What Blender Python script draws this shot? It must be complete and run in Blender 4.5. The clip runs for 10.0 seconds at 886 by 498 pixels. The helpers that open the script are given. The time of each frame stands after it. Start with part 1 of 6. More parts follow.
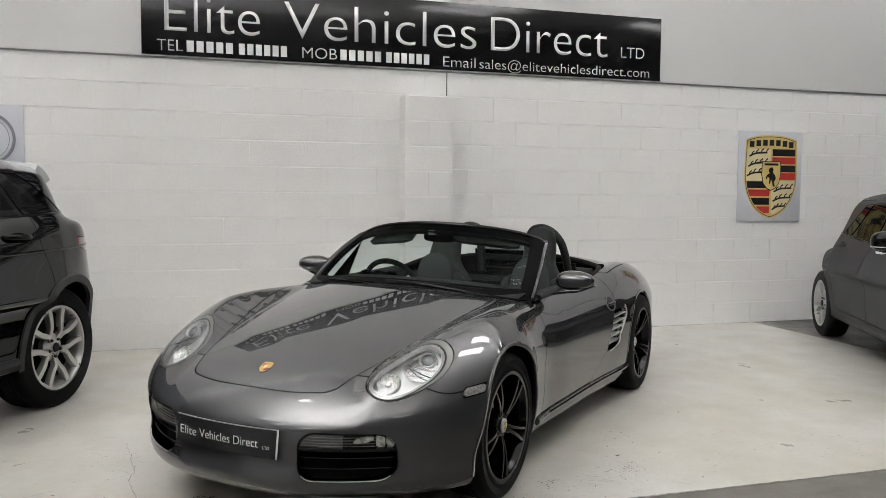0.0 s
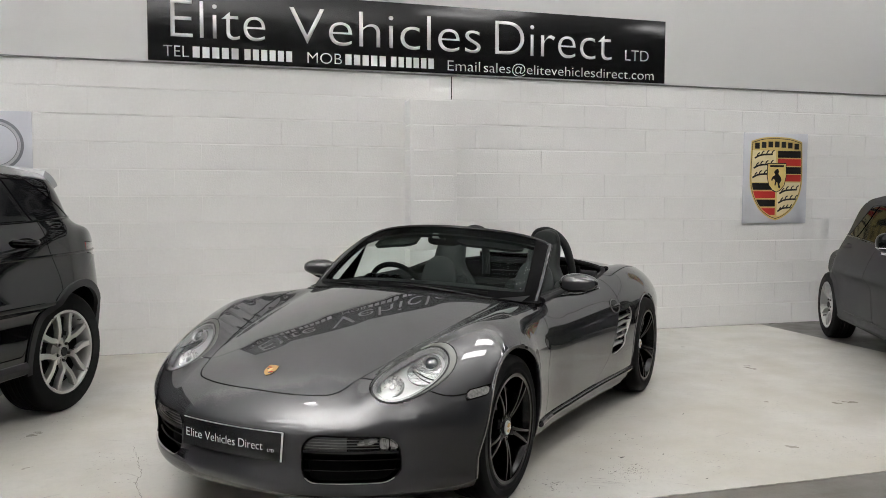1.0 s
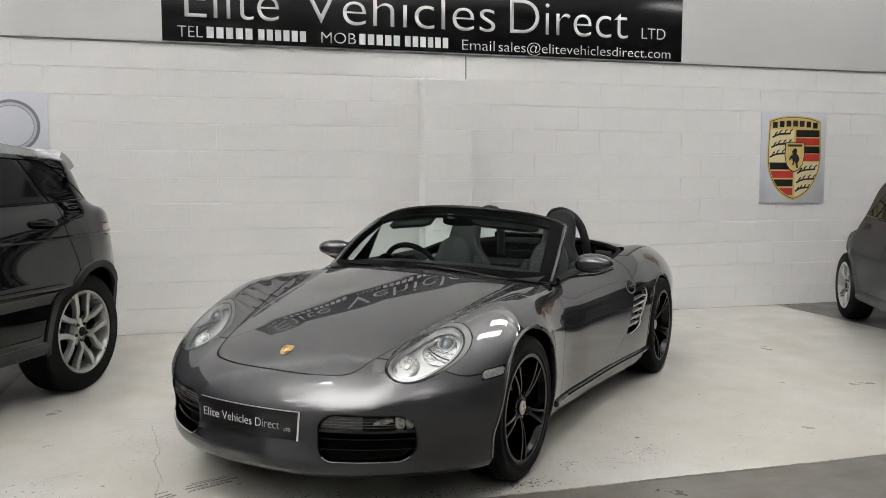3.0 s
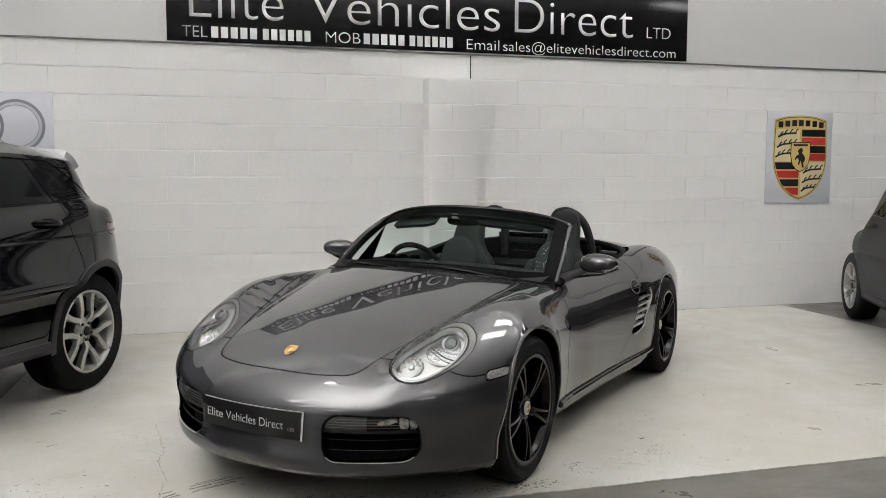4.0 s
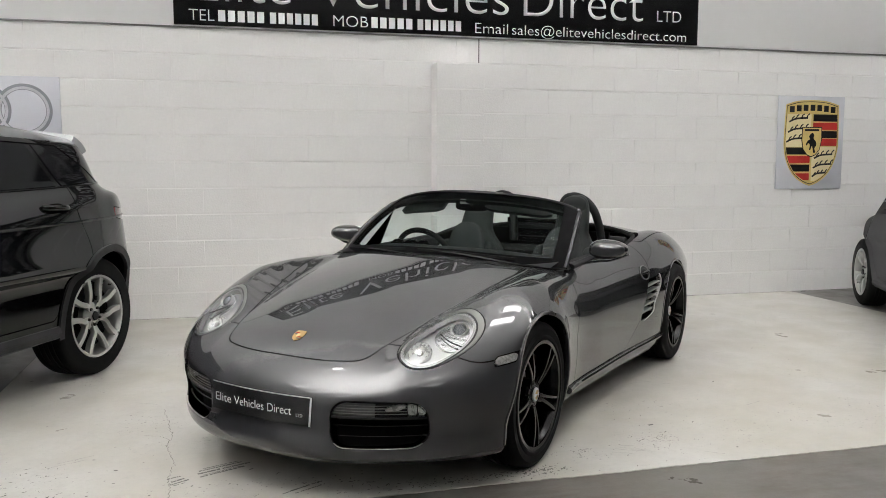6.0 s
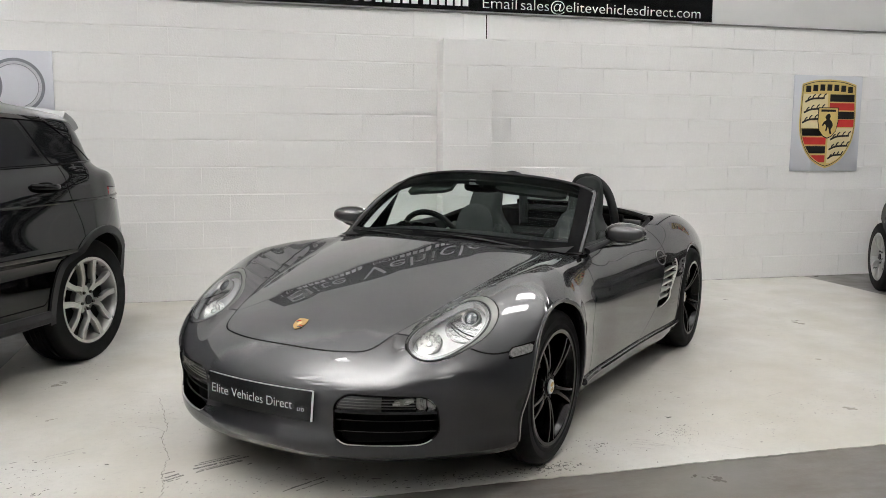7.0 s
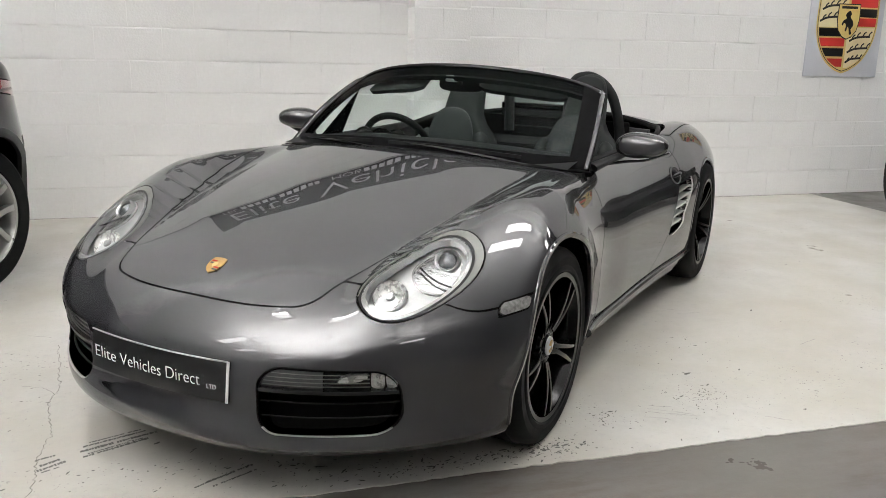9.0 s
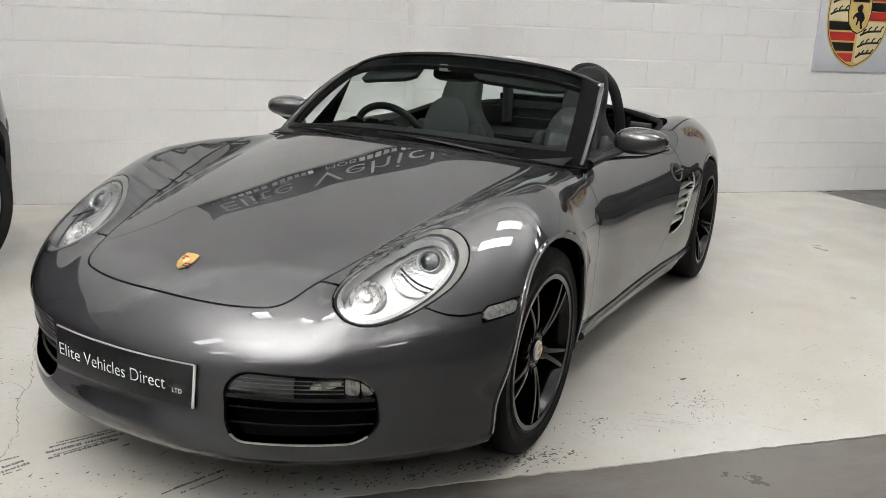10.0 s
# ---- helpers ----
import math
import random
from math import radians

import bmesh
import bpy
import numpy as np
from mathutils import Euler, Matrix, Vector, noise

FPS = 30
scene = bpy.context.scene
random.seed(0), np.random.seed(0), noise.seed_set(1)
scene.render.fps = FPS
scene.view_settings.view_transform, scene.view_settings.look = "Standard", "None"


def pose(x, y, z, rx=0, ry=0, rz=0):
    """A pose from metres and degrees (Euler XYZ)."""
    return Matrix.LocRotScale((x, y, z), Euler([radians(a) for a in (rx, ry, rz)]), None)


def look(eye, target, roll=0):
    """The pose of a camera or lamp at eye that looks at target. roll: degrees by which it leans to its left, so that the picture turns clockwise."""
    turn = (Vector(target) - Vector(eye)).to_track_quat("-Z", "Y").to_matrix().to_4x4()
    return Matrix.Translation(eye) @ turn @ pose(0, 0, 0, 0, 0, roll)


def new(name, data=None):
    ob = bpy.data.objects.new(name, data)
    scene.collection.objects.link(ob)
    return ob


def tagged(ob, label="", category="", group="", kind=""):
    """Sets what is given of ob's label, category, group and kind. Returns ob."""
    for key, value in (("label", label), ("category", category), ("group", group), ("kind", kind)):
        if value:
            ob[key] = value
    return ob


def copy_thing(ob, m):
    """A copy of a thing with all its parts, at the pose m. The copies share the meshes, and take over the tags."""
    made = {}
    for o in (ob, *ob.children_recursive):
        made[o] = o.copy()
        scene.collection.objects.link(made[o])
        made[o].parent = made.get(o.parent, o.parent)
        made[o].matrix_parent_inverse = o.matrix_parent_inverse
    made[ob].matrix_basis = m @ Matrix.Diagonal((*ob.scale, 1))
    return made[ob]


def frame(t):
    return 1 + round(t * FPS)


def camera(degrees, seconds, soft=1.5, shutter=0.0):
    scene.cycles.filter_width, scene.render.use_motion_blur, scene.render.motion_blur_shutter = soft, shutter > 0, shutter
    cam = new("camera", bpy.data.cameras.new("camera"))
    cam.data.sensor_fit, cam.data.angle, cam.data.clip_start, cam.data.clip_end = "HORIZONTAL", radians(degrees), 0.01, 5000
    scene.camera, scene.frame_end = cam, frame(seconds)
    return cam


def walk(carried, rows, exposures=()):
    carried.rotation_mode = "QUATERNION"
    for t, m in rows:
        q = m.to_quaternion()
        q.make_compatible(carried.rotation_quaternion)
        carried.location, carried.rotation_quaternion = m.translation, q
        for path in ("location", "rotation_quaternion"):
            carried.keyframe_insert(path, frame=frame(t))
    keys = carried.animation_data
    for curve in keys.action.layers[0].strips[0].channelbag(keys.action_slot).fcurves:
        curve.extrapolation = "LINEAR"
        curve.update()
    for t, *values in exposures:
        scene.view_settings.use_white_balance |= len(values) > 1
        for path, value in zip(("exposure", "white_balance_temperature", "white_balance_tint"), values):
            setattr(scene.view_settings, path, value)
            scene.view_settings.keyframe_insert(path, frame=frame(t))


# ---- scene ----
cam = camera(57.3, 10.0, 0.9)
PATH = [
    (0, (0.033, -0.079, 1.324), (0.605, 1.832, 1.193), 0.4),
    (0.5, (0.037, -0.096, 1.32), (0.601, 1.819, 1.199), 0.3),
    (1, (0.045, -0.105, 1.325), (0.6, 1.813, 1.202), 0.1),
    (1.5, (0.047, -0.105, 1.323), (0.589, 1.817, 1.201), 0.0),
    (2, (0.042, -0.1, 1.321), (0.577, 1.821, 1.17), -0.0),
    (2.5, (0.041, -0.098, 1.322), (0.569, 1.823, 1.153), 0.0),
    (4, (0.045, -0.089, 1.323), (0.555, 1.837, 1.152), 0.0),
    (4.5, (0.045, -0.079, 1.32), (0.552, 1.848, 1.145), -0.0),
    (5, (0.04, -0.08, 1.323), (0.539, 1.848, 1.143), 0.0),
    (6.5, (0.053, -0.032, 1.319), (0.543, 1.895, 1.103), 0.1),
    (7, (0.06, 0.145, 1.307), (0.548, 2.068, 1.055), 0.3),
    (7.5, (0.061, 0.393, 1.283), (0.575, 2.283, 0.879), 0.1),
    (8, (0.16, 0.611, 1.249), (0.71, 2.485, 0.818), 0.3),
    (8.5, (0.244, 0.79, 1.235), (0.792, 2.656, 0.769), 1.0),
    (9, (0.282, 0.946, 1.227), (0.826, 2.812, 0.753), 1.2),
    (9.5, (0.325, 1.022, 1.224), (0.861, 2.883, 0.728), 1.8),
    (10, (0.372, 1.048, 1.229), (0.904, 2.91, 0.728), 2.1),
]
walk(cam, [(t, look(eye, target, roll)) for t, eye, target, roll in PATH],
     exposures=[(0, 0.79), (5.2, 0.83), (6.5, 0.93), (7.5, 0.96), (9, 1.06), (10, 1.04)])

# ---- world and lamps ----
world = bpy.data.worlds.new("world")
scene.world = world
world.use_nodes = True
wt = world.node_tree
sky = wt.nodes.new("ShaderNodeTexSky")
sky.sky_type, sky.sun_disc, sky.sun_elevation, sky.sun_rotation = "NISHITA", False, radians(40), radians(200)
wt.links.new(sky.outputs[0], wt.nodes["Background"].inputs[0])
wt.nodes["Background"].inputs[1].default_value = 0.1
scene.view_settings.exposure = 0.0

CEIL, LAMP_Z = 7.8, 5.2
# Placed from reflections on the nose, save (1.5, -4.5), an added fill lamp.
LAMP_ROWS = [(-4.30, 2.65, 0), (-2.70, 2.30, 0), (-5.2, 1.2, 0), (-3.4, 0.4, 0), (-5.1, -1.2, 0), (-3.4, -3.2, 0), (1.5, -4.5, 0)]
SHORT_ROWS = [(-1.38, 3.92, 90)]
# Fender reflections give the first two; the pair at 8.6 is added fill.
SOFT_ROWS = [(4.15, 4.28, 0), (3.75, 3.52, 0), (8.6, 5.4, 0), (8.6, 4.2, 0)]

# ---- materials ----
def material(name, base, rough=0.5, metal=0.0, coat=0.0, vary=0.06, scale=6.0, fine=120.0, bump=0.0, bump_scale=200.0, spec=0.5, glow=None, rough_vary=0.06, coat_ior=1.5, depth=0.002):
    m = bpy.data.materials.new(name)
    m.use_nodes = True
    t = m.node_tree
    b = t.nodes["Principled BSDF"]
    tc = t.nodes.new("ShaderNodeTexCoord")
    big, small = t.nodes.new("ShaderNodeTexNoise"), t.nodes.new("ShaderNodeTexNoise")
    big.inputs["Scale"].default_value, small.inputs["Scale"].default_value = scale, fine
    big.inputs["Detail"].default_value = 4
    for n in (big, small):
        t.links.new(tc.outputs["Object"], n.inputs["Vector"])
    mid = t.nodes.new("ShaderNodeMath")
    mid.operation = "MULTIPLY_ADD"
    mid.inputs[1].default_value, mid.inputs[2].default_value = 0.4, 0.0
    t.links.new(small.outputs["Fac"], mid.inputs[0])
    add = t.nodes.new("ShaderNodeMath")
    add.operation = "MULTIPLY_ADD"
    add.inputs[1].default_value = 0.6
    t.links.new(big.outputs["Fac"], add.inputs[0])
    t.links.new(mid.outputs[0], add.inputs[2])
    ramp = t.nodes.new("ShaderNodeMapRange")
    ramp.inputs["From Min"].default_value, ramp.inputs["From Max"].default_value = 0.3, 0.7
    ramp.inputs["To Min"].default_value, ramp.inputs["To Max"].default_value = 1 - vary, 1 + vary
    t.links.new(add.outputs[0], ramp.inputs[0])
    tint = t.nodes.new("ShaderNodeVectorMath")
    tint.operation = "SCALE"
    tint.inputs[0].default_value = base
    t.links.new(ramp.outputs[0], tint.inputs["Scale"])
    t.links.new(tint.outputs[0], b.inputs["Base Color"])
    rr = t.nodes.new("ShaderNodeMapRange")
    rr.inputs["From Min"].default_value, rr.inputs["From Max"].default_value = 0.3, 0.7
    rr.inputs["To Min"].default_value, rr.inputs["To Max"].default_value = max(rough - rough_vary * rough * 2, 0.01), min(rough + rough_vary * rough * 2, 1)
    t.links.new(big.outputs["Fac"], rr.inputs[0])
    t.links.new(rr.outputs[0], b.inputs["Roughness"])
    b.inputs["Metallic"].default_value = metal
    b.inputs["Coat Weight"].default_value, b.inputs["Coat Roughness"].default_value = coat, 0.012
    b.inputs["Coat IOR"].default_value = coat_ior
    b.inputs["Specular IOR Level"].default_value = spec
    if bump:
        n = t.nodes.new("ShaderNodeTexNoise")
        n.inputs["Scale"].default_value, n.inputs["Detail"].default_value = bump_scale, 3
        t.links.new(tc.outputs["Object"], n.inputs["Vector"])
        bp = t.nodes.new("ShaderNodeBump")
        bp.inputs["Strength"].default_value, bp.inputs["Distance"].default_value = bump, depth
        t.links.new(n.outputs["Fac"], bp.inputs["Height"])
        t.links.new(bp.outputs[0], b.inputs["Normal"])
    if glow:
        b.inputs["Emission Color"].default_value = (*glow[0], 1)
        b.inputs["Emission Strength"].default_value = glow[1]
    return m


def glass(name, tint=(1, 1, 1), rough=0.0, ior=1.45):
    m = bpy.data.materials.new(name)
    m.use_nodes = True
    b = m.node_tree.nodes["Principled BSDF"]
    b.inputs["Base Color"].default_value = (*tint, 1)
    b.inputs["Transmission Weight"].default_value, b.inputs["Roughness"].default_value, b.inputs["IOR"].default_value = 1.0, rough, ior
    return m


def thin_glass(name, tint, gloss=0.9):
    """A thin pane: clear straight through, with a mirror coat at glancing angles."""
    m = bpy.data.materials.new(name)
    m.use_nodes = True
    t = m.node_tree
    t.nodes.remove(t.nodes["Principled BSDF"])
    clear, shine, mix, fr = (t.nodes.new("ShaderNodeBsdf" + "Transparent"), t.nodes.new("ShaderNodeBsdfGlossy"),
                             t.nodes.new("ShaderNodeMixShader"), t.nodes.new("ShaderNodeFresnel"))
    clear.inputs[0].default_value = (*tint, 1)
    shine.inputs["Roughness"].default_value, shine.inputs[0].default_value = 0.02, (gloss, gloss, gloss, 1)
    fr.inputs["IOR"].default_value = 1.5
    t.links.new(fr.outputs[0], mix.inputs[0])
    t.links.new(clear.outputs[0], mix.inputs[1])
    t.links.new(shine.outputs[0], mix.inputs[2])
    t.links.new(mix.outputs[0], t.nodes["Material Output"].inputs[0])
    return m


PAINT = material("seal_grey_metallic", (0.033, 0.0326, 0.0357), 0.33, 0.40, 1.0, 0.08, 3, 1500, spec=0.0, coat_ior=1.76)
PAINT_BLACK = material("black_car_paint", (0.003, 0.003, 0.0034), 0.04, 0.0, 0.0, 0.1, 3, 700, spec=0.42)
PAINT_HATCH = material("mid_grey_metallic", (0.040, 0.040, 0.042), 0.5, 0.2, 0.28, 0.03, 3, 800, spec=0.0, coat_ior=1.35)
SILVER_PAINT = material("silver_roof_paint", (0.42, 0.43, 0.44), 0.35, 0.6, 0.8, 0.03, 3, 800)
RUBBER = material("tyre_rubber", (0.009, 0.009, 0.009), 0.7, vary=0.25, scale=14, fine=180, bump=0.2, bump_scale=260, spec=0.09)
PLASTIC = material("black_plastic", (0.013, 0.013, 0.014), 0.5, vary=0.15, bump=0.15, bump_scale=500, spec=0.25)
GLOSS_BLACK = material("gloss_black", (0.003, 0.003, 0.003), 0.14, vary=0.1, spec=0.22)
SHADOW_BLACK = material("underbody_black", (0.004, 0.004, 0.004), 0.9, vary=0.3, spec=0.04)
LEATHER = material("dark_grey_leather", (0.015, 0.0172, 0.0165), 0.6, vary=0.08, scale=9, fine=25, bump=0.06, bump_scale=260, spec=0.14)
SOFT_BLACK = material("soft_touch_black", (0.010, 0.0105, 0.011), 0.6, vary=0.15, bump=0.12, bump_scale=380, spec=0.16)
CARPET = material("black_carpet", (0.012, 0.012, 0.012), 0.95, vary=0.3, fine=300, bump=0.6, bump_scale=700, spec=0.04)
CHROME = material("chrome", (0.82, 0.82, 0.82), 0.07, 1.0, vary=0.02)
SATIN = material("satin_silver", (0.50, 0.50, 0.49), 0.35, 0.45, vary=0.05)
ALLOY = material("silver_alloy", (0.40, 0.40, 0.385), 0.30, 0.7, 0.3, vary=0.05, scale=12)
STEEL = material("brake_steel", (0.07, 0.068, 0.066), 0.5, 1.0, vary=0.2, scale=20)
WHEEL_BLACK = material("gloss_black_wheel_paint", (0.003, 0.003, 0.003), 0.16, vary=0.1, spec=0.22)
LENS = thin_glass("clear_lamp_lens", (0.98, 0.985, 0.99), 0.5)
SCREEN = thin_glass("windscreen_glass", (0.74, 0.82, 0.79), 0.07)
TINTED = material("privacy_glass", (0.004, 0.004, 0.005), 0.06, vary=0.1, spec=0.12)
RED_LENS = material("red_lamp_lens", (0.45, 0.03, 0.03), 0.12, coat=1.0, vary=0.1, scale=40)
AMBER = material("clear_ribbed_lens", (0.24, 0.237, 0.228), 0.2, 0.3, 0.9, vary=0.45, scale=90, bump=0.6, bump_scale=160)
GOLD = material("gold_enamel", (0.44, 0.27, 0.085), 0.3, 0.75, 0.5, vary=0.1, scale=60)
CREST_GOLD = material("printed_gold", (0.62, 0.47, 0.17), 0.38, vary=0.08, scale=5)
CREST_CREAM = material("printed_cream", (0.72, 0.62, 0.38), 0.38, vary=0.06, scale=5)
CREST_RED = material("printed_red", (0.52, 0.035, 0.03), 0.38, vary=0.06, scale=5)
CREST_BLACK = material("printed_black", (0.012, 0.012, 0.012), 0.35, vary=0.1, scale=5)
ENAMEL_RED = material("enamel_red", (0.42, 0.03, 0.02), 0.25, coat=0.8, vary=0.05)
BOARD_GREY = material("pale_grey_board", (0.60, 0.61, 0.66), 0.4, vary=0.03, scale=2)
BOARD_MID = material("ring_silver_print", (0.44, 0.44, 0.48), 0.35, vary=0.35, scale=3)
BOARD_DARK = material("ring_grey_print", (0.17, 0.175, 0.20), 0.4, vary=0.3, scale=3)
SIGN_BLACK = material("gloss_black_sign", (0.008, 0.008, 0.0085), 0.16, vary=0.15, scale=2, spec=0.4)
SIGN_WHITE = material("white_vinyl", (0.78, 0.78, 0.78), 0.4, vary=0.02)
PLATE_BLACK = material("plate_black", (0.012, 0.012, 0.013), 0.22, vary=0.1)
WHITE_PLASTIC = material("white_plastic", (0.6, 0.6, 0.6), 0.35, vary=0.03)
BLOCK_WHITE = material("white_painted_block", (0.82, 0.815, 0.805), 0.72, vary=0.035, scale=2.6, fine=45, bump=1.0, bump_scale=75, spec=0.3, depth=0.0022)
MORTAR = material("white_painted_joint", (0.79, 0.785, 0.775), 0.8, vary=0.05, scale=4, bump=0.4, bump_scale=200, spec=0.3)
CLADDING = material("white_wall_panel", (0.80, 0.80, 0.795), 0.55, vary=0.015, scale=0.7, bump=0.1, bump_scale=40, spec=0.3)
# Greys of the unseen walls, picked for the light they throw back.
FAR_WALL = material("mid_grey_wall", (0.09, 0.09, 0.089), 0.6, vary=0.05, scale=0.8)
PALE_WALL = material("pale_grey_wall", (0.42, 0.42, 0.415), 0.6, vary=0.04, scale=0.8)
CEILING = material("ceiling_sheet", (0.85, 0.85, 0.84), 0.7, vary=0.03, scale=1)
LAMP_GLASS = material("lamp_diffuser", (0.9, 0.9, 0.9), 0.4, glow=((1.0, 0.985, 0.975), 4.8))
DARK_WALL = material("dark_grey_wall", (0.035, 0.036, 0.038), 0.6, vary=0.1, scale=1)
LAMP_SOFT = material("right_row_diffuser", (0.9, 0.9, 0.9), 0.4, glow=((1.0, 0.985, 0.975), 8.0))
# Glow of the added upper panes, which flood the ceiling with fill light.
CEILING_FILL = material("added_uplight", (0.9, 0.9, 0.9), 0.4, glow=((1.0, 0.985, 0.975), 77.0))
CEILING_FILL_WEAK = material("added_uplight_weak", (0.9, 0.9, 0.9), 0.4, glow=((1.0, 0.985, 0.975), 34.0))
LAMP_FRAME = material("lamp_frame", (0.7, 0.7, 0.7), 0.4, vary=0.03)


def floor_material(name, base, worn, wear, gloss, stain=1.0, smear=None):
    """Painted concrete: roller mottling, scuffs, chips where the concrete shows, tyre dust."""
    m = bpy.data.materials.new(name)
    m.use_nodes = True
    t = m.node_tree
    b = t.nodes["Principled BSDF"]
    tc = t.nodes.new("ShaderNodeTexCoord")

    def tex(scale, detail=4, rough=0.6):
        n = t.nodes.new("ShaderNodeTexNoise")
        n.inputs["Scale"].default_value, n.inputs["Detail"].default_value, n.inputs["Roughness"].default_value = scale, detail, rough
        t.links.new(tc.outputs["Object"], n.inputs["Vector"])
        return n.outputs["Fac"]

    def rng(v, a, b2, lo, hi):
        n = t.nodes.new("ShaderNodeMapRange")
        for key, value in (("From Min", a), ("From Max", b2), ("To Min", lo), ("To Max", hi)):
            n.inputs[key].default_value = value
        t.links.new(v, n.inputs[0])
        return n.outputs[0]

    def mul(a, b2):
        n = t.nodes.new("ShaderNodeMath")
        n.operation = "MULTIPLY"
        t.links.new(a, n.inputs[0])
        t.links.new(b2, n.inputs[1])
        return n.outputs[0]

    def mix(fac, a, b2):
        n = t.nodes.new("ShaderNodeMix")
        n.data_type = "RGBA"
        t.links.new(fac, n.inputs["Factor"])
        for key, v in ((6, a), (7, b2)):
            if isinstance(v, tuple):
                n.inputs[key].default_value = (*v, 1)
            else:
                t.links.new(v, n.inputs[key])
        return n.outputs[2]

    dirty = tuple(c * k for c, k in zip(base, (0.82, 0.79, 0.71)))
    c = mix(rng(tex(1.3, 5), 0.35, 0.72, 0, 0.4 + 0.6 * stain), base, dirty)
    c = mix(rng(tex(9, 6, 0.7), 0.5, 0.75, 0, 0.55 * stain), c, tuple(x * 0.82 for x in base))
    c = mix(rng(tex(0.55, 4, 0.5), 0.45, 0.70, 0, 0.7 * stain), c, tuple(x * k for x, k in zip(base, (0.80, 0.74, 0.64))))
    c = mix(rng(tex(22, 5, 0.75), 0.56, 0.72, 0, 0.5 * stain), c, tuple(x * 0.72 for x in base))
    c = mix(rng(tex(48, 6, 0.8), 0.50, 0.70, 0, 0.45 * stain), c, tuple(x * 0.80 for x in base))
    if wear:
        chips = mul(rng(tex(70, 3), wear[0], wear[0] + 0.03, 0, 1), rng(tex(1.6, 3), wear[1], wear[1] + 0.1, 0, 1))
        c = mix(chips, c, worn)
        specks = rng(tex(160, 2), 0.73, 0.76, 0, 0.7)
        c = mix(specks, c, tuple(x * 0.6 for x in worn))
    if smear:
        turn = t.nodes.new("ShaderNodeMapping")
        turn.inputs["Rotation"].default_value, turn.inputs["Scale"].default_value = (0, 0, radians(38)), (2.6, 9.0, 1)
        t.links.new(tc.outputs["Object"], turn.inputs["Vector"])
        streak = t.nodes.new("ShaderNodeTexNoise")
        streak.inputs["Scale"].default_value, streak.inputs["Detail"].default_value, streak.inputs["Roughness"].default_value = 1.6, 6, 0.65
        t.links.new(turn.outputs[0], streak.inputs["Vector"])
        c = mix(mul(rng(streak.outputs["Fac"], 0.44, 0.64, 0, 0.65), rng(tex(1.1, 3), 0.38, 0.60, 0, 1)), c, smear)
    t.links.new(c, b.inputs["Base Color"])
    t.links.new(rng(tex(3.0, 5), 0.3, 0.7, gloss[0], gloss[1]), b.inputs["Roughness"])
    bp = t.nodes.new("ShaderNodeBump")
    bp.inputs["Strength"].default_value, bp.inputs["Distance"].default_value = 0.25, 0.003
    t.links.new(tex(30, 6, 0.7), bp.inputs["Height"])
    t.links.new(bp.outputs[0], b.inputs["Normal"])
    return m


FLOOR_GREY = floor_material("grey_painted_concrete", (0.130, 0.1255, 0.119), None, None, (0.26, 0.48), 1.0, (0.075, 0.055, 0.040))
FLOOR_WHITE = floor_material("white_painted_concrete", (0.515, 0.507, 0.484), (0.13, 0.12, 0.11), (0.65, 0.55), (0.26, 0.5))

# ---- building helpers ----
def thing(name, m, label, category, group="", kind=""):
    ob = new(name)
    ob.empty_display_size = 0.1
    ob.matrix_world = m
    return tagged(ob, label, category, group, kind)


def mesh_of(name, bm, mat_, smooth=True, angle=35):
    me = bpy.data.meshes.new(name)
    bmesh.ops.recalc_face_normals(bm, faces=bm.faces)
    if smooth:
        lim = math.cos(radians(angle))
        for f in bm.faces:
            f.smooth = True
        for e in bm.edges:
            if len(e.link_faces) == 2 and e.link_faces[0].normal.dot(e.link_faces[1].normal) < lim:
                e.smooth = False
    bm.to_mesh(me)
    bm.free()
    for one in (mat_ if isinstance(mat_, (list, tuple)) else [mat_]):
        me.materials.append(one)
    return me


def part(name, bm, mat_, parent=None, label="", m=None, smooth=True, angle=35):
    """Link a bmesh (or a mesh already made) as one object, under a thing or a part."""
    me = bm if isinstance(bm, bpy.types.Mesh) else mesh_of(name, bm, mat_, smooth, angle)
    ob = new(name, me)
    if parent:
        ob.parent = parent
    if m is not None:
        ob.matrix_basis = m
    return tagged(ob, label)


def structure(name, bm, mat_, label, category, m=None):
    return tagged(part(name, bm, mat_, None, "", m), label, category, "", "structure")


def add_box(bm, x0, x1, y0, y1, z0, z1, bevel=0.0, m=None):
    vs = [bm.verts.new((x, y, z)) for x in (x0, x1) for y in (y0, y1) for z in (z0, z1)]
    fs = [bm.faces.new([vs[i] for i in q]) for q in ((0, 1, 3, 2), (4, 6, 7, 5), (0, 4, 5, 1), (2, 3, 7, 6), (0, 2, 6, 4), (1, 5, 7, 3))]
    if bevel:
        es = list({e for f in fs for e in f.edges})
        r = bmesh.ops.bevel(bm, geom=es, offset=bevel, segments=2, affect="EDGES", profile=0.5)
        vs = list({v for f in r["faces"] for v in f.verts} | {v for v in vs if v.is_valid})
    if m is not None:
        bmesh.ops.transform(bm, matrix=m, verts=vs)
    return bm


def box(x0, x1, y0, y1, z0, z1, bevel=0.0, m=None):
    return add_box(bmesh.new(), x0, x1, y0, y1, z0, z1, bevel, m)


